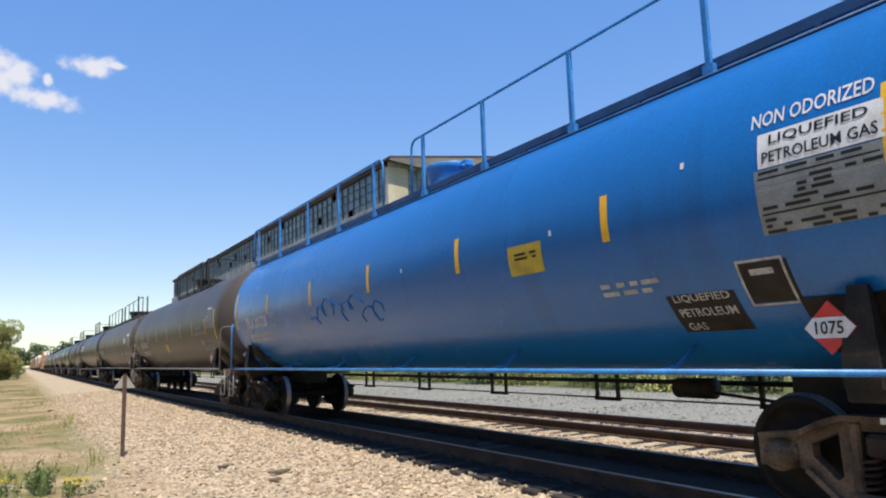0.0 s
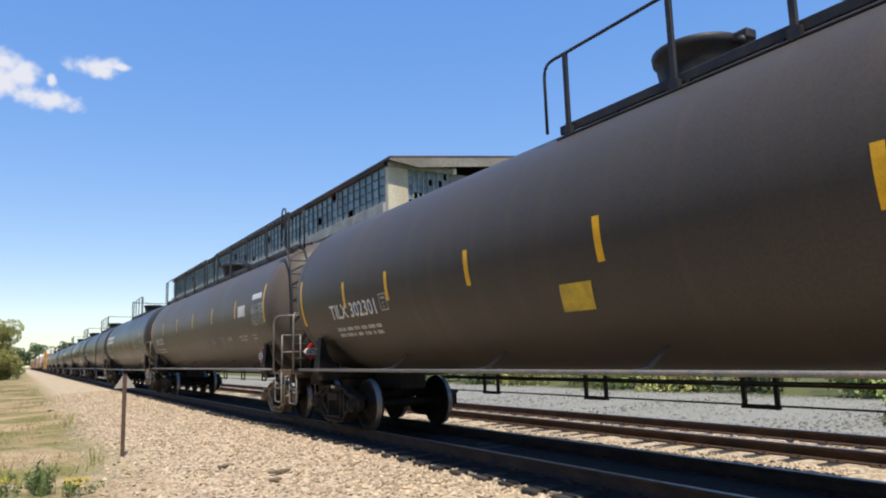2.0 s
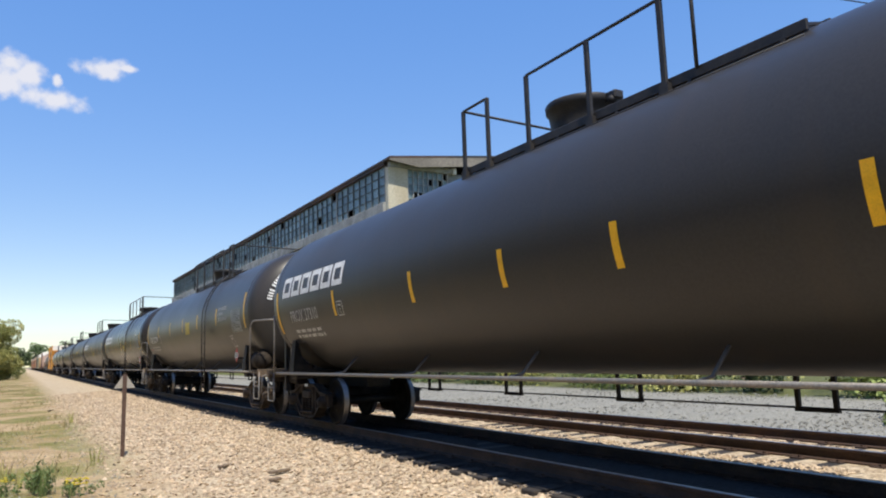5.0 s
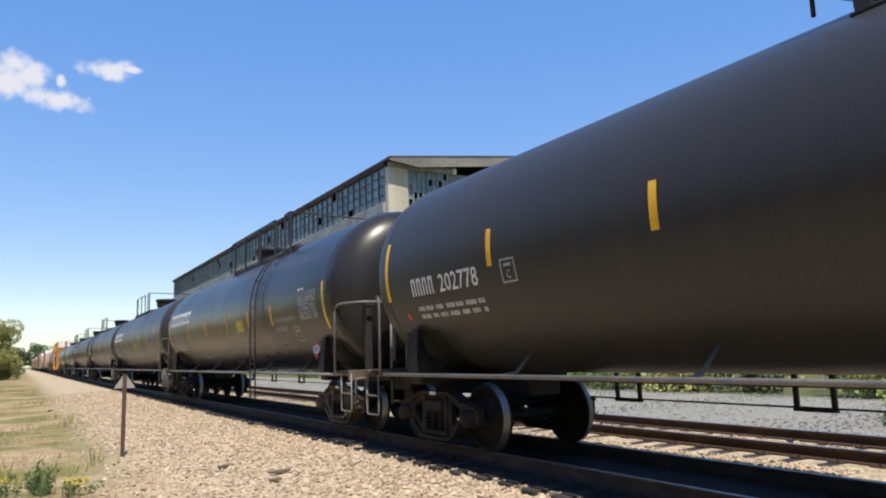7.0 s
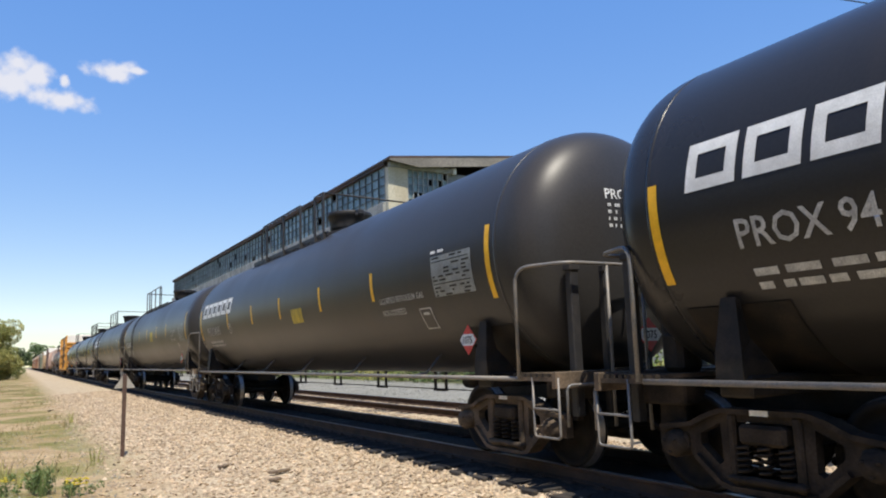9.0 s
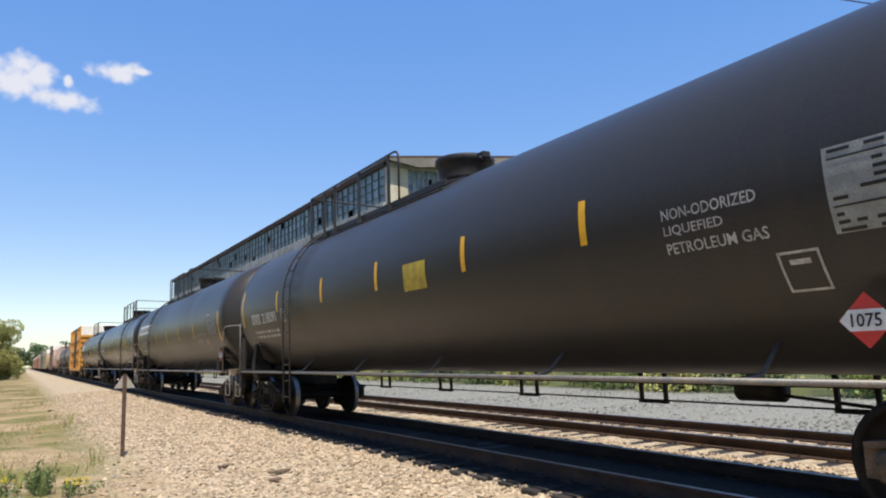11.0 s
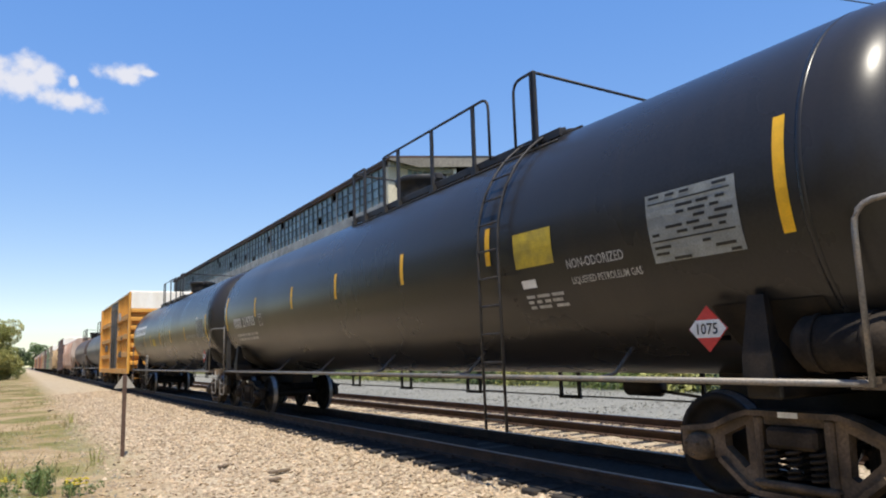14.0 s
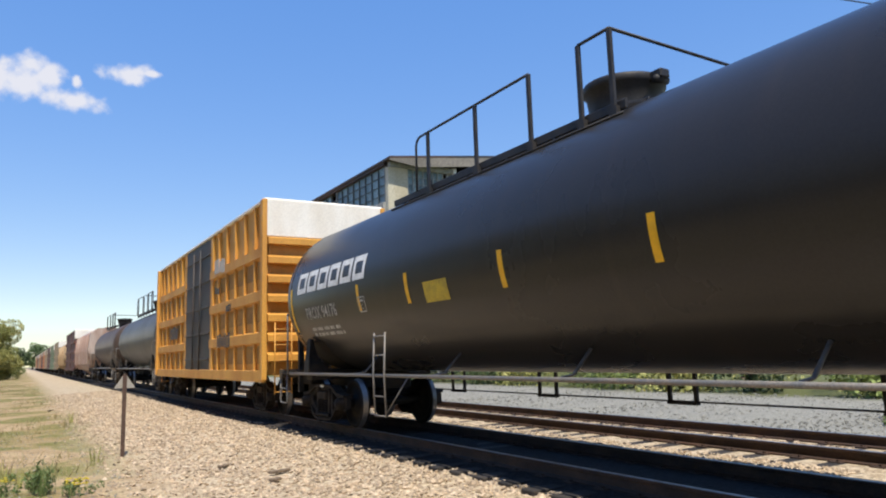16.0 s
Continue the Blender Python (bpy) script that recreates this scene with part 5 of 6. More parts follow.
boxcar("tan boxcar far down the train", 17.0, 320.5, TAN, TAN, BOXWHITE, detail=False)
boxcar("faded green boxcar far down the train", 17.0, 339.5, GREENPAINT, GREENPAINT, BOXWHITE, detail=False)
boxcar("red-brown boxcar far down the train", 17.0, 358.5, REDBROWN, REDBROWN, REDBROWN, detail=False)
ORANGE = plain("orange boxcar paint", (0.55, 0.2, 0.06), (0.42, 0.15, 0.05))
for k, (m, lb) in enumerate(((TAN, "tan"), (ORANGE, "orange"), (REDBROWN, "red-brown"), (ORANGE, "orange"), (TAN, "tan"), (REDBROWN, "red-brown"), (ORANGE, "orange"), (TAN, "tan"))):
    boxcar(lb + " boxcar at the far end of the train", 17.0, 377.5 + 19 * k, m, m, BOXWHITE, detail=False)


# ---- old mill building beyond the tracks ----
WALLGREY = material("grey corrugated wall", (0.24, 0.248, 0.24), (0.176, 0.176, 0.168), 0.75, 0, 0.4, 8, 0.2, (1, 1, 0.2), 0.2)
CREAM = material("peeling cream paint", (0.528, 0.48, 0.36), (0.4, 0.336, 0.224), 0.8, 0, 0.5, 6, 0.2, (1, 1, 0.3), 0.15)
LEDGE = material("pale weathered ledge", (0.336, 0.336, 0.312), (0.208, 0.208, 0.192), 0.8, 0, 0.8, 8, 0.3, vary=0.3)
FASCIA = material("weathered fascia board", (0.24, 0.216, 0.184), (0.16, 0.144, 0.12), 0.8, 0, 0.6, 8, 0.2, (0.3, 1, 1))
ROOF = material("dark rusted roof edge", (0.03, 0.03, 0.034), (0.085, 0.048, 0.034), 0.8, 0, 0.25, 8, 0.2)
PANE = material("dirty teal window pane", (0.0952, 0.162, 0.189), (0.179, 0.235, 0.238), 0.3, 0, 0.25, 6, 0.1, vary=0.35, random=0.35)
SASH = material("white sash bars", (0.336, 0.352, 0.344), (0.24, 0.24, 0.224), 0.7, 0, 2, 12, 0.1)
BARS = material("grimy steel glazing bars", (0.072, 0.092, 0.096), (0.12, 0.132, 0.132), 0.7, 0, 0.5, 12, 0.1)
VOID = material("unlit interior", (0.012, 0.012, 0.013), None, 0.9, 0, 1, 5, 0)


def build_mill():
    x0, x1, y0, y1, eave = 26.0, 58.0, 52.4, 151.6, 17.74
    mill = thing("mill_building", "old grey mill building with broken teal windows", "building")
    part("wall", Build().box(x0, x0 + 0.5, y0 + 0.5, y1, -0.36, 13.3).mesh("side wall", WALLGREY), mill)
    part("wall", Build().box(x0 + 1.95, x1, y0, y0 + 0.5, -0.36, 13.4).mesh("end wall", WALLGREY), mill)
    part("wall", Build().box(x0 + 0.5, x1, y1 - 0.5, y1, -0.36, eave).box(x1 - 0.5, x1, y0 + 0.5, y1 - 0.5, -0.36, eave).mesh("back wall", WALLGREY), mill)
    # solid near-black box: the darkness of the room is put into its colour
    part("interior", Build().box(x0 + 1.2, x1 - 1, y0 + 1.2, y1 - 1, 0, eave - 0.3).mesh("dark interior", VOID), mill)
    part("ledge", Build().box(x0 - 0.25, x0 + 0.5, y0 + 0.5, y1, 13.3, 14.25, 0, 0.05).mesh("ledge", LEDGE), mill, "pale weathered ledge below the windows")
    part("corner_pier", Build().box(x0, x0 + 1.9, y0 - 0.06, y0 + 0.5, -0.36, 17.25, 0, 0.03).mesh("corner pier", CREAM), mill, "cream-painted corner pier")
    # roof: low pitch, deep fascia on the end, dark eave along the side
    ridge = (x0 + x1) / 2
    vs = []
    for y in (y0 - 0.9, y1 + 0.3):
        vs += [(x0 - 0.2, y, eave), (ridge, y, eave + 1.9), (x1 + 0.5, y, eave), (x0 - 0.2, y, eave + 0.2), (ridge, y, eave + 2.1), (x1 + 0.5, y, eave + 0.2)]
    part("roof", Build().add(vs, [(0, 1, 4, 3), (1, 2, 5, 4), (6, 9, 10, 7), (7, 10, 11, 8), (3, 4, 10, 9), (4, 5, 11, 10), (0, 6, 7, 1), (1, 7, 8, 2), (0, 3, 9, 6), (2, 8, 11, 5)]).mesh("roof", ROOF), mill, "dark rusted low-pitched roof")
    vs = [(x0 - 0.22, y0 - 0.94, eave - 0.02), (ridge, y0 - 0.94, eave + 1.88), (ridge, y0 - 0.94, eave + 1.1), (x0 + 2.5, y0 - 0.94, eave - 0.5), (x0 - 0.22, y0 - 0.94, eave - 0.16)]
    vs += [(a, b + 0.12, c) for a, b, c in vs]
    part("fascia", Build().add(vs, [(0, 1, 2, 3, 4), (9, 8, 7, 6, 5), (3, 8, 9, 4), (2, 7, 8, 3)]).mesh("fascia", FASCIA), mill, "weathered tan fascia under the gable")
    part("end_beam", Build().box(x0 + 0.2, 32.5, y0 - 0.1, y0 + 0.4, 17.25, 17.72, 0, 0.02).mesh("end beam", SASH), mill)
    part("eave_board", Build().box(x0 - 0.12, x0 + 0.3, y0 + 0.5, y1, 17.5, 17.74).mesh("eave board", ROOF), mill)
    # side window band
    rng = random.Random(21)
    cols, rows = 72, 4
    cw, rh = (y1 - y0 - 1.0) / cols, (17.5 - 14.25) / rows
    pane = shape("pane", [(0, -cw / 2 + 0.04, -rh / 2 + 0.03), (0, cw / 2 - 0.04, -rh / 2 + 0.03), (0, cw / 2 - 0.04, rh / 2 - 0.03), (0, -cw / 2 + 0.04, rh / 2 - 0.03), (0.02, -cw / 2 + 0.04, -rh / 2 + 0.03),
                          (0.02, cw / 2 - 0.04, -rh / 2 + 0.03), (0.02, cw / 2 - 0.04, rh / 2 - 0.03), (0.02, -cw / 2 + 0.04, rh / 2 - 0.03)],
                 [(3, 2, 1, 0), (4, 5, 6, 7), (0, 1, 5, 4), (2, 3, 7, 6)], PANE)
    for i in range(cols):
        for j in range(rows):
            if rng.random() < 0.06:
                continue
            part("pane", pane, mill, m=pose(x0 + 0.2, y0 + 0.75 + (i + 0.5) * cw, 14.25 + (j + 0.5) * rh, 0, rng.uniform(-2, 2), rng.uniform(-1.5, 1.5)))
    for i in range(cols + 1):
        y = y0 + 0.75 + i * cw
        wd = 0.1 if i % 8 == 0 else 0.035
        part("mullion", Build().box(x0 + 0.08, x0 + 0.26, y - wd, y + wd, 14.25, 17.5).mesh("mullion", WALLGREY if i % 8 == 0 else BARS), mill)
    for j in range(1, rows):
        part("glazing_bar", Build().box(x0 + 0.12, x0 + 0.24, y0 + 0.75, y1 - 0.3, 14.25 + j * rh - 0.03, 14.25 + j * rh + 0.03).mesh("glazing bar", BARS), mill)
    # end window
    for i in range(9):
        x = x0 + 2.0 + i * 0.5
        part("mullion", Build().box(x - 0.05, x + 0.05, y0 + 0.1, y0 + 0.3, 13.4, 17.25).mesh("mullion", SASH), mill)
        for j in range(6):
            if i < 8 and rng.random() > 0.25:
                z = 13.4 + (j + 0.5) * 0.64
                part("pane", once("end_pane", lambda: Build().box(-0.2, 0.2, -0.01, 0.01, -0.29, 0.29).mesh("end pane", PANE)), mill, m=pose(x + 0.25, y0 + 0.2, z, rng.uniform(-2, 2)))
    for j in range(7):
        part("glazing_bar", Build().box(x0 + 2.0, x0 + 6.1, y0 + 0.12, y0 + 0.28, 13.4 + j * 0.64 - 0.02, 13.4 + j * 0.64 + 0.02).mesh("glazing bar", SASH), mill)
    part("end_panel", Build().box(x0 + 6.1, x1, y0 + 0.15, y0 + 0.4, 13.4, 17.3).mesh("end panel", WALLGREY), mill)
    part("gutter_elbow", Build().lathe([(17.2, 0.22), (17.75, 0.22), (17.77, 0.0)], "z", 14, (32.55, y0 - 0.15, 0)).mesh("gutter elbow", BOXWHITE), mill)


build_mill()


# ---- plants ----
LEAF = material("spring leaf", (0.2, 0.25, 0.06), (0.13, 0.17, 0.04), 0.6, 0, 0.6, 9, 0.1, vary=0.4, random=0.15)
LEAFDARK = material("dark leaf", (0.0816, 0.125, 0.0432), (0.0528, 0.0864, 0.0288), 0.6, 0, 0.6, 9, 0.1, vary=0.4, random=0.2)
OLIVE = material("olive spring leaf", (0.37, 0.347, 0.101), (0.224, 0.235, 0.0672), 0.6, 0, 0.5, 9, 0.1, vary=0.4, random=0.15)
BARK = material("grey-brown bark", (0.11, 0.085, 0.06), (0.07, 0.055, 0.04), 0.9, 0, 4, 30, 0.6, (1, 1, 0.2))
WEED = material("bright weed leaf", (0.136, 0.192, 0.056), (0.088, 0.128, 0.04), 0.6, 0, 4, 40, 0.1, vary=0.3)
STRAW = material("dry grass", (0.336, 0.272, 0.136), (0.24, 0.192, 0.088), 0.8, 0, 2, 40, 0.1, vary=0.3)
PETAL = material("yellow petals", (0.56, 0.44, 0.016), (0.48, 0.36, 0.016), 0.6, 0, 4, 40, 0.0, vary=0.1)


def leaf_cloud(rng, clumps, count, size):
    """Many small leaf blades spread through uneven clumps (centre, radii)."""
    vs, fs = [], []
    weights = np.array([c[1][0] * c[1][1] * c[1][2] for c in clumps]) ** 0.67
    weights /= weights.sum()
    pick = rng.choice(len(clumps), count, p=weights)
    for k in pick:
        c, r = clumps[k]
        d = rng.normal(size=3)
        d /= np.linalg.norm(d)
        p = np.array(c) + np.array(r) * d * rng.uniform(0.55, 1.0) ** 0.5
        u, v = rng.normal(size=3), rng.normal(size=3)
        u /= np.linalg.norm(u)
        v -= u * v.dot(u)
        v /= np.linalg.norm(v)
        s = size * rng.uniform(0.5, 1.3)
        o = len(vs)
        vs += [tuple(p - u * s), tuple(p + v * s * 0.5), tuple(p + u * s), tuple(p - v * s * 0.5)]
        fs.append((o, o + 1, o + 2, o + 3))
    return vs, fs


def tree(label, x, y, height, spread, mat, seed, leaves=2600, size=0.3, name="tree", low=0.35, limbs=9):
    rng = np.random.default_rng(seed)
    t = thing(name, label, name, "trees by the line" if name == "tree" else "shrubs along the lot", pose(x, y, ground_z(x)))
    b = Build()
    trunk_h = height * (0.55 if name == "tree" else 0.3)
    lean = rng.uniform(-0.3, 0.3, 2)
    pts = [(lean[0] * f, lean[1] * f, trunk_h * f) for f in (0, 0.3, 0.65, 1.0)]
    for i in range(3):
        b.tube([pts[i], pts[i + 1]], height * 0.028 * (1 - 0.25 * i), 8)
    clumps = []
    for k in range(limbs if name == "tree" else 11):
        a = k * 2.4 + rng.uniform(-0.4, 0.4)
        f = rng.uniform(0.3, 1.0)
        tip = (spread * f * 0.75 * math.cos(a), spread * f * 0.75 * math.sin(a), height * rng.uniform(low if name == "tree" else 0.03, 0.86))
        b.tube([pts[2], tuple((np.array(pts[2]) + tip) / 2 + (0, 0, 0.2)), tip], height * 0.009, 5)
        q = spread * rng.uniform(0.34, 0.56)
        clumps.append((tip, (q, q, q * 0.75)))
    clumps.append(((lean[0], lean[1], height * 0.85), (spread * 0.4, spread * 0.4, height * 0.15)))
    part("trunk", b.mesh("trunk", BARK), t)
    vs, fs = leaf_cloud(rng, clumps, leaves, size)
    part("crown", shape("crown", vs, fs, mat), t)


tree("olive-green spring tree at the edge of the line", -3.4, 118, 8.8, 3.2, OLIVE, 1, 17000, 0.13, low=0.04, limbs=20)
tree("olive-green spring tree at the edge of the line", -6.4, 112, 9.0, 3.4, OLIVE, 2, 9000, 0.14, low=0.04, limbs=18)
tree("olive-green spring tree at the edge of the line", -2.6, 150, 6.0, 2.8, OLIVE, 3, 9000, 0.13, low=0.04, limbs=16)
for k in range(16):
    tree("dark leafy tree in the far woods", -52 + k * 7.0 + (k % 3) * 2.2, 640 + (k * 37) % 60, 17 + (k * 5) % 7, 8.0, LEAFDARK if k % 2 else LEAF, 30 + k, 1500, 0.8, low=0.08)
# Trees out of view, added to block low sky and darken tank reflections.
for k in range(15):
    tree("unseen dark tree added to darken the tanks' reflections", -17 - (k * 5) % 9, -44 + k * 8.2, 12 + (k * 3) % 5, 5.6, LEAFDARK if k % 3 else OLIVE, 90 + k, 4200, 0.42, low=0.06)
for k, (x, y, hh, sp) in enumerate(((-3.2, 115.5, 4.2, 2.6), (-5.0, 114, 5.2, 3.0), (-2.4, 121, 3.2, 2.2), (-4.2, 120, 6.0, 2.8))):
    tree("olive-green bush at the foot of the trees", x, y, hh, sp, OLIVE, 140 + k, 5000, 0.13, "bush")
tree("low green bush beside the line", -1.6, 142, 2.6, 2.0, LEAF, 4, 2600, 0.16, "bush")
for k, (x, y, hh, sp, m) in enumerate(((23.0, 9.5, 2.2, 1.8, LEAF), (25.5, 13, 3.6, 2.4, OLIVE), (22.6, 16.5, 1.9, 1.6, LEAFDARK), (25.5, 19, 4.2, 2.8, OLIVE), (22.8, 22.5, 2.0, 1.9, LEAF), (24, 26, 2.4, 2.2, LEAFDARK),
                                       (22.5, 30, 1.7, 1.6, OLIVE), (24, 34, 2.6, 2.4, LEAF), (22.7, 38.5, 1.9, 1.9, LEAFDARK), (29.0, 43, 2.2, 2.2, OLIVE), (30.0, 6.0, 4.5, 3.0, LEAF), (22.2, 12, 1.2, 1.5, LEAF), (22.0, 19.4, 1.1, 1.6, OLIVE), (22.1, 25, 1.0, 1.5, LEAF), (22.3, 33, 1.3, 1.7, LEAFDARK), (22.4, 42, 1.2, 1.8, LEAF), (22.5, 47, 1.3, 1.8, OLIVE), (22.6, 53, 1.4, 2.0, LEAF), (22.8, 60, 1.5, 2.2, LEAFDARK), (15.4, 7.6, 0.75, 0.6, LEAF), (16.6, 8.3, 0.6, 0.55, LEAFDARK), (31, 48, 2.2, 2.2, LEAF))):
    tree("leafy green shrub at the edge of the stone lot", x, y, hh, sp, m, 60 + k, 1500, 0.11 if hh > 1 else 0.05, "shrub")


def weed(label, x, y, height, n, mat, seed, flowers=0):
    rng = random.Random(seed)
    w = thing("weed", label, "weed", "weeds in the dirt", pose(x, y, ground_z(x) + 0.05 * noise.noise((x * 0.5, y * 0.5, 0))))
    b = Build()
    for k in range(n):
        a, r0 = rng.uniform(0, 6.28), rng.uniform(0, 0.16)
        hh, out = height * rng.uniform(0.5, 1.1), rng.uniform(0.05, 0.3) * height
        ca, sa = math.cos(a), math.sin(a)
        wd = rng.uniform(0.003, 0.008)
        pts = [(r0 * ca + out * f * f * ca, r0 * sa + out * f * f * sa, hh * f) for f in (0, 0.4, 0.75, 1.0)]
        vs, fs = [], []
        for (px, py, pz), q in zip(pts, (1, 0.9, 0.6, 0.05)):
            vs += [(px - sa * wd * q, py + ca * wd * q, pz), (px + sa * wd * q, py - ca * wd * q, pz)]
        for i in range(3):
            fs.append((2 * i, 2 * i + 1, 2 * i + 3, 2 * i + 2))
        b.add(vs, fs)
    if mat is WEED:
        g = np.random.default_rng(seed)
        columns = [((0.13 * g.normal(), 0.13 * g.normal(), height * g.uniform(0.2, 0.75)), (0.05, 0.05, height * 0.28)) for k in range(9)]
        b.add(*leaf_cloud(g, columns, n * 12, 0.022))
    part("foliage", b.mesh("weed leaves", mat), w)
    if flowers:
        b = Build()
        for k in range(flowers):
            a, r0, z = rng.uniform(0, 6.28), rng.uniform(0, 0.17), height * rng.uniform(0.7, 1.1)
            b.lathe([(z, 0.0), (z + 0.006, 0.022), (z + 0.014, 0.018), (z + 0.016, 0.0)], "z", 6, (r0 * math.cos(a), r0 * math.sin(a), 0))
        tagged(part("blossom", b.mesh("flower heads", PETAL), w, "small yellow flower heads"), kind="stuff")


weed("tall bright green weed in the dirt", 0.33, 10.9, 0.46, 40, WEED, 1)
weed("tall bright green weed in the dirt", 0.24, 11.15, 0.3, 22, WEED, 2)
weed("short grey-green weed at the gravel edge", 1.16, 13.8, 0.32, 26, OLIVE, 3)
weed("low weed with yellow flowers", 0.66, 10.6, 0.2, 24, WEED, 4, 30)
weed("low weed with yellow flowers", -0.18, 11.2, 0.2, 24, WEED, 5, 26)
weed("short grey-green weed in the dirt", -0.15, 13.0, 0.34, 30, OLIVE, 6)
weed("short grey-green weed in the dirt", 0.05, 11.9, 0.3, 26, OLIVE, 7)
weed("dry tuft at the gravel edge", 1.35, 24.0, 0.4, 30, OLIVE, 8)
weed("dry tuft at the gravel edge", 1.1, 22.5, 0.36, 30, STRAW, 9)


def dry_grass():
    rng = np.random.default_rng(8)
    vs, fs = [], []
    for k in range(17000):
        x, y = rng.uniform(-7, 1.7), 9 + 70 * rng.random() ** 1.5
        if noise.noise((x * 0.35, y * 0.16, 7)) < 0.0 or rng.random() < max(0, (x - 0.4)):
            continue
        z = ground_z(x) + 0.05 * noise.noise((x * 0.5, y * 0.5, 0)) + 0.02 * noise.noise((x * 1.9, y * 1.9, 3))
        a, hh, wd = rng.uniform(0, 6.28), rng.uniform(0.05, 0.2), rng.uniform(0.005, 0.012)
        dx, dy = 0.6 * hh * math.cos(a * 3), 0.6 * hh * math.sin(a * 3)
        o = len(vs)
        vs += [(x - wd * math.cos(a), y - wd * math.sin(a), z), (x + wd * math.cos(a), y + wd * math.sin(a), z), (x + dx, y + dy, z + hh)]
        fs.append((o, o + 1, o + 2))
    tagged(part("dry_grass", shape("dry grass", vs, fs, STRAW)), "sparse dry grass blades on tan dirt", "grass", kind="stuff")


dry_grass()


# ---- sign, stones, wire, clouds ----
SIGNMETAL = material("pale weathered sign back", (0.4, 0.376, 0.328), (0.304, 0.272, 0.224), 0.6, 0, 6, 60, 0.1)
POSTRUST = material("rust-brown steel post", (0.12, 0.068, 0.048), (0.072, 0.044, 0.0336), 0.7, 0, 8, 60, 0.25)


def build_sign():
    x, y = 1.65, 14.3
    s = thing("track_sign", "small pale triangular sign on a rusty steel post", "sign", m=pose(x, y, ground_z(x), 0, 0.0, -8))
    b = Build().box(-0.035, 0.035, 0.0, 0.012, -0.02, 1.49, 0, 0.003).box(-0.035, -0.025, -0.03, 0.0, -0.02, 1.49).box(0.025, 0.035, -0.03, 0.0, -0.02, 1.49)
    part("post", b.mesh("sign post", POSTRUST), s, "rust-brown channel post")
    tri = [(-0.18, 1.24), (0.18, 1.24), (0.02, 1.49), (-0.02, 1.49)]
    vs = [(a, d, c) for d in (0.014, 0.022) for a, c in tri]
    part("plate", Build().add(vs, [(0, 1, 2, 3), (7, 6, 5, 4), (0, 4, 5, 1), (1, 5, 6, 2), (2, 6, 7, 3), (3, 7, 4, 0)]).mesh("sign plate", SIGNMETAL), s, "pale triangular plate")
    for z in (1.29, 1.42):
        part("bolt", Build().lathe([(-0.006, 0.0), (-0.006, 0.012), (0.0, 0.012)], "y", 8, (0, 0.0, z)).mesh("bolt", POSTRUST), s)


build_sign()
scatter_stones("ballast_stone", 30000, (0.8, 5.15), (4.5, 48), 0.035, "loose pale crushed ballast stones", 3, BALLAST, lambda x, y: min(1, max(0.05, (x - 1.0) / 1.3)))
scatter_stones("ballast_stone", 4500, (7.75, 8.65), (5, 40), 0.032, "loose pale crushed ballast stones between the tracks", 4, BALLAST)
scatter_stones("ballast_stone", 5000, (9.35, 10.5), (6, 45), 0.030, "loose pale crushed ballast stones inside the second track", 6, BALLAST)
scatter_stones("lot_stone", 8000, (12.2, 22), (7, 50), 0.038, "loose grey crushed stones on the lot", 5, GREYSTONE)
scatter_stones("dirt_pebble", 1600, (-1.5, 1.4), (9.5, 22), 0.016, "small grey pebbles in the dirt", 7, GREYSTONE)


SCRAP = material("weathered wood scrap", (0.13, 0.09, 0.06), (0.2, 0.15, 0.1), 0.85, 0, 4, 40, 0.4)


def build_debris():
    """Short scraps of old wood lying on the ballast."""
    for k, (x, y, ln, rz) in enumerate(((2.75, 11.4, 0.2, 40), (3.25, 10.2, 0.34, 20), (3.0, 9.6, 0.18, 30), (1.0, 31, 0.5, 80))):
        sc = part("wood_scrap", Build().box(-ln / 2, ln / 2, -0.04, 0.04, 0.0, 0.035, 0, 0.008).mesh("wood scrap", SCRAP), None, m=pose(x, y, ground_z(x) + 0.03, 0, 0, rz))
        tagged(sc, "dark scrap of old wood on the ballast", "wood scrap", "wood scraps")


build_debris()


def build_wire():
    pts = []
    a, b = Vector((14, 7.38, 8.23)), Vector((14, 6.63, 7.75))
    d = (b - a).normalized()
    for k in range(-30, 31):
        p = a + d * k * 0.6
        pts.append((p.x, p.y, p.z + 0.0008 * (k - 2) ** 2))
    w = part("overhead_wire", Build().tube(pts, 0.012, 6).mesh("overhead wire", INK))
    tagged(w, "thin black overhead wire", "wire")


build_wire()


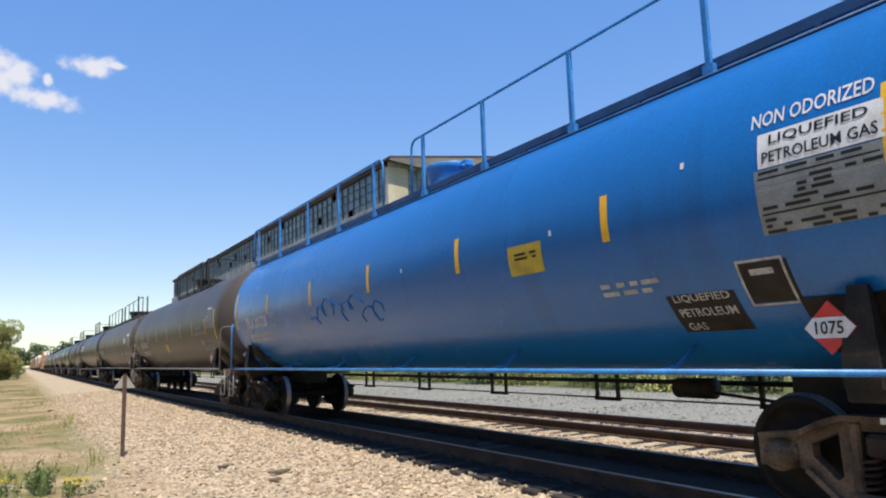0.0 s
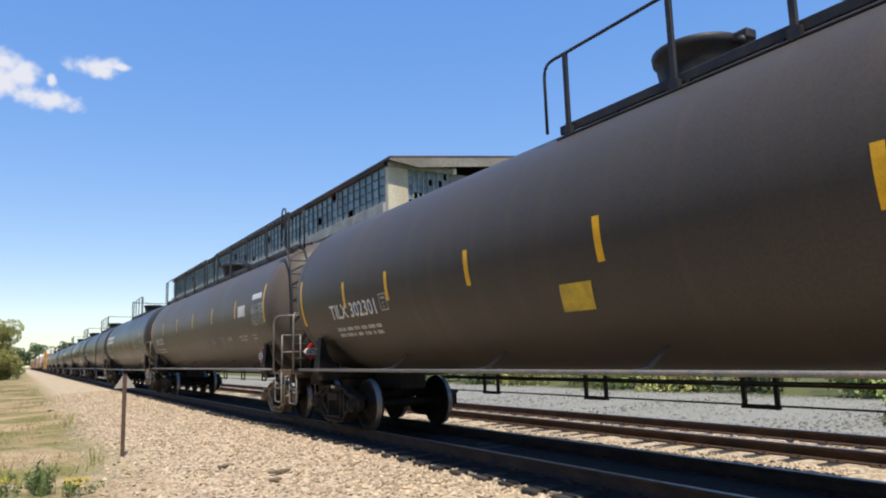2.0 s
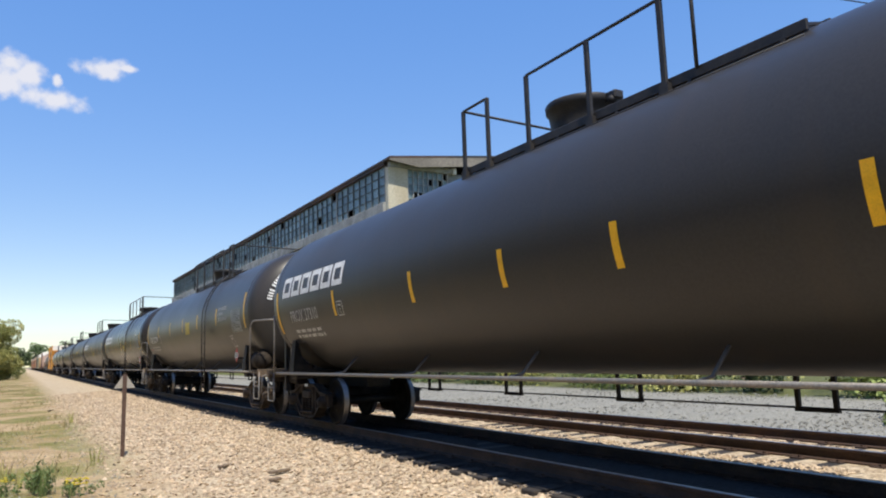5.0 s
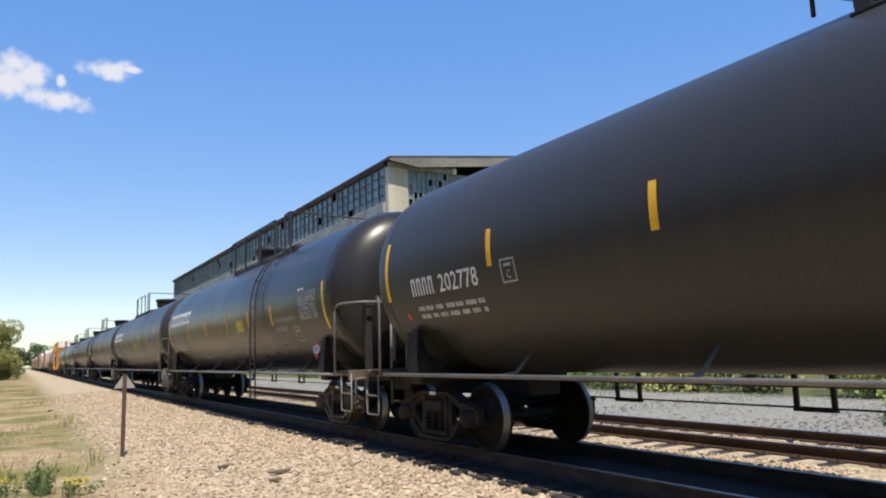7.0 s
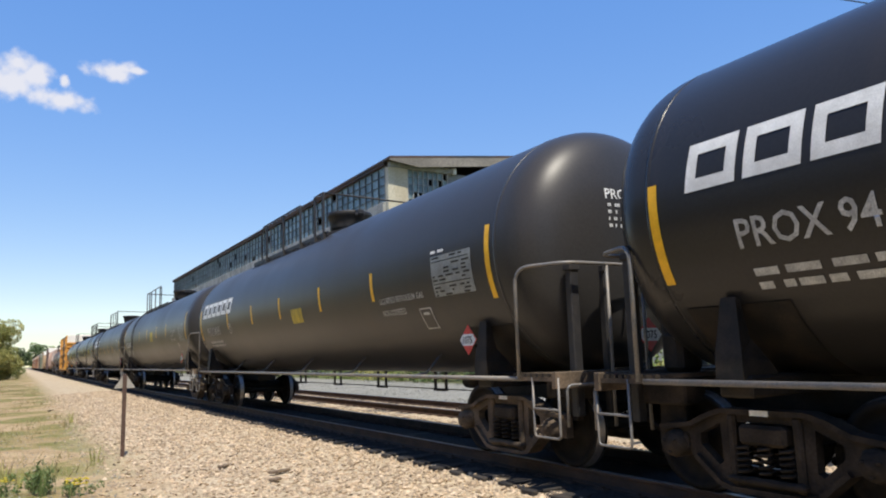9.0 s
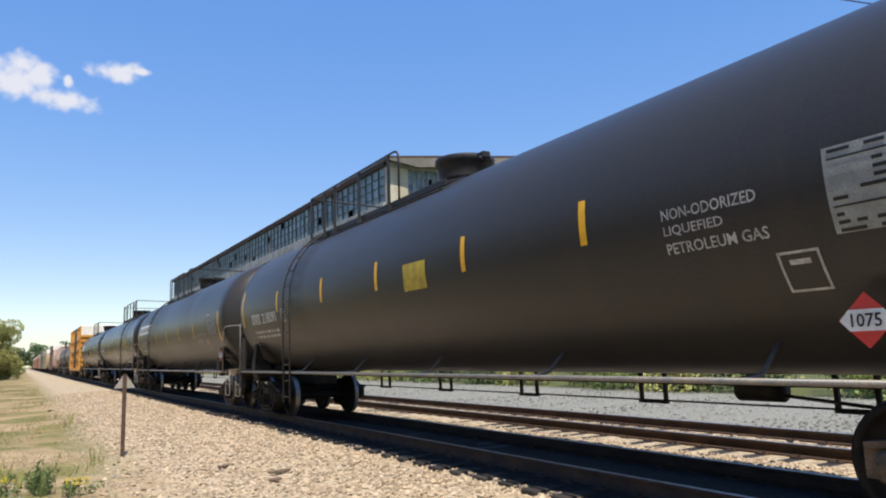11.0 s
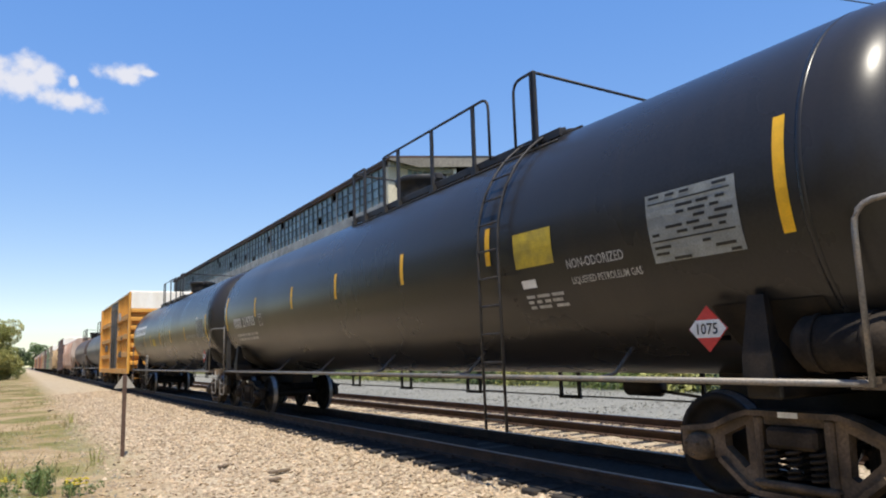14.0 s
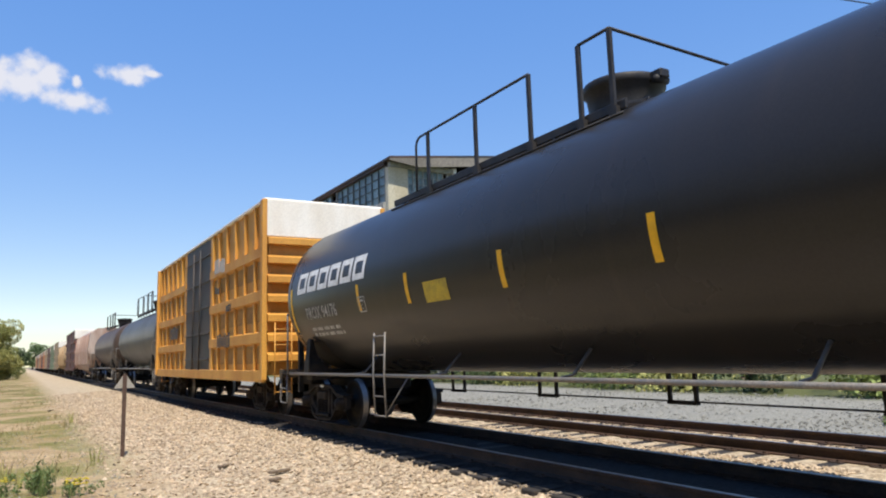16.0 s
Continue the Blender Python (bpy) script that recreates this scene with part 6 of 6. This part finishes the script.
def cloud_material(name, blobs, seed):
    m = bpy.data.materials.new(name)
    m.use_nodes = True
    n, l = m.node_tree.nodes, m.node_tree.links
    n.remove(n["Principled BSDF"])
    co = n.new("ShaderNodeTexCoord")
    warp = n.new("ShaderNodeTexNoise")
    warp.inputs["Scale"].default_value, warp.inputs["Detail"].default_value = 0.028, 5
    l.new(co.outputs["Object"], warp.inputs["Vector"])
    top = None
    for (u, v, ru, rv) in blobs:
        mp = n.new("ShaderNodeMapping")
        mp.vector_type = "POINT"
        mp.inputs["Scale"].default_value = (1 / ru, 1 / rv, 0)
        mp.inputs["Location"].default_value = (u / ru, -v / rv, 0)
        l.new(co.outputs["Object"], mp.inputs[0])
        ln = n.new("ShaderNodeVectorMath")
        ln.operation = "LENGTH"
        l.new(mp.outputs[0], ln.inputs[0])
        sub = n.new("ShaderNodeMath")
        sub.operation = "SUBTRACT"
        sub.inputs[0].default_value = 1.0
        l.new(ln.outputs["Value"], sub.inputs[1])
        if top is None:
            top = sub.outputs[0]
        else:
            mx = n.new("ShaderNodeMath")
            mx.operation = "SMOOTH_MAX"
            mx.inputs[2].default_value = 0.15
            l.new(top, mx.inputs[0])
            l.new(sub.outputs[0], mx.inputs[1])
            top = mx.outputs[0]
    r = n.new("ShaderNodeMapRange")
    r.inputs[1].default_value, r.inputs[2].default_value, r.inputs[3].default_value, r.inputs[4].default_value = 0.3, 0.7, -0.45, 0.35
    l.new(warp.outputs[0], r.inputs[0])
    add = n.new("ShaderNodeMath")
    l.new(top, add.inputs[0])
    l.new(r.outputs[0], add.inputs[1])
    al = n.new("ShaderNodeMapRange")
    al.interpolation_type = "SMOOTHSTEP"
    al.inputs[1].default_value, al.inputs[2].default_value, al.inputs[4].default_value = -0.05, 0.75, 0.93
    l.new(add.outputs[0], al.inputs[0])
    em = n.new("ShaderNodeEmission")
    em.inputs[0].default_value, em.inputs[1].default_value = (0.93, 0.93, 1.0, 1), 0.73
    tr = n.new("ShaderNodeBsdfTransparent")
    ms = n.new("ShaderNodeMixShader")
    l.new(al.outputs[0], ms.inputs[0])
    l.new(tr.outputs[0], ms.inputs[1])
    l.new(em.outputs[0], ms.inputs[2])
    l.new(ms.outputs[0], n["Material Output"].inputs[0])
    return m


clouds = []
EYE = Vector((0, 0, 1.35))


def cloud_pose(az, el):
    d = Vector((math.sin(radians(az)) * math.cos(radians(el)), math.cos(radians(az)) * math.cos(radians(el)), math.sin(radians(el))))
    return look(EYE + 1500 * d, EYE)


def build_cloud(label, blobs, path, seed, half):
    me = shape("cloud", [(-half[0], -half[1], 0), (half[0], -half[1], 0), (half[0], half[1], 0), (-half[0], half[1], 0)], [(0, 1, 2, 3)], cloud_material(label, blobs, seed))
    c = part("cloud", me)
    c.visible_shadow = False
    tagged(c, label, "cloud", "clouds in the sky")
    clouds.append((c, [(t, cloud_pose(az, el)) for t, az, el in path]))


build_cloud("small bright white fair-weather cloud", [(-8, 0, 72, 46), (4, 26, 34, 30), (28, 8, 34, 42), (-50, 4, 55, 40), (74, -28, 66, 24), (45, -22, 46, 24), (74, 8, 9, 16)],
            ((0, -2.351, 19.73), (8, -1.38, 19.80), (16, -0.464, 19.888)), 1, (160, 80))
build_cloud("thin white wisp of cloud", [(0, 0, 56, 21), (10, -8, 32, 19), (36, 2, 30, 10)], ((0, 3.669, 21.555), (8, 4.97, 21.40), (16, 6.209, 21.294)), 2, (90, 50))
build_track("railway_track", NEAR_X, 0.0, "near railway track with dark wooden ties", 1)
build_track("railway_track", FAR_X, -0.02, "second railway track with rust-brown rails", 2)


def motions():
    """The train rolls by at a steady speed; its wheels turn with it; the clouds drift."""
    for car, s in train:
        walk(car, [(t, pose(NEAR_X, s - SPEED * t, 0)) for t in range(17)])
    turn = math.degrees(SPEED / FPS / WHEEL_R)
    for k, w in enumerate(spinning):
        x, y, z = w.matrix_basis.translation
        walk(w, [(f / FPS, pose(x, y, z, (k * 37 + f * turn) % 360)) for f in range(16 * FPS + 1)])
    for c, rows in clouds:
        walk(c, rows)


motions()
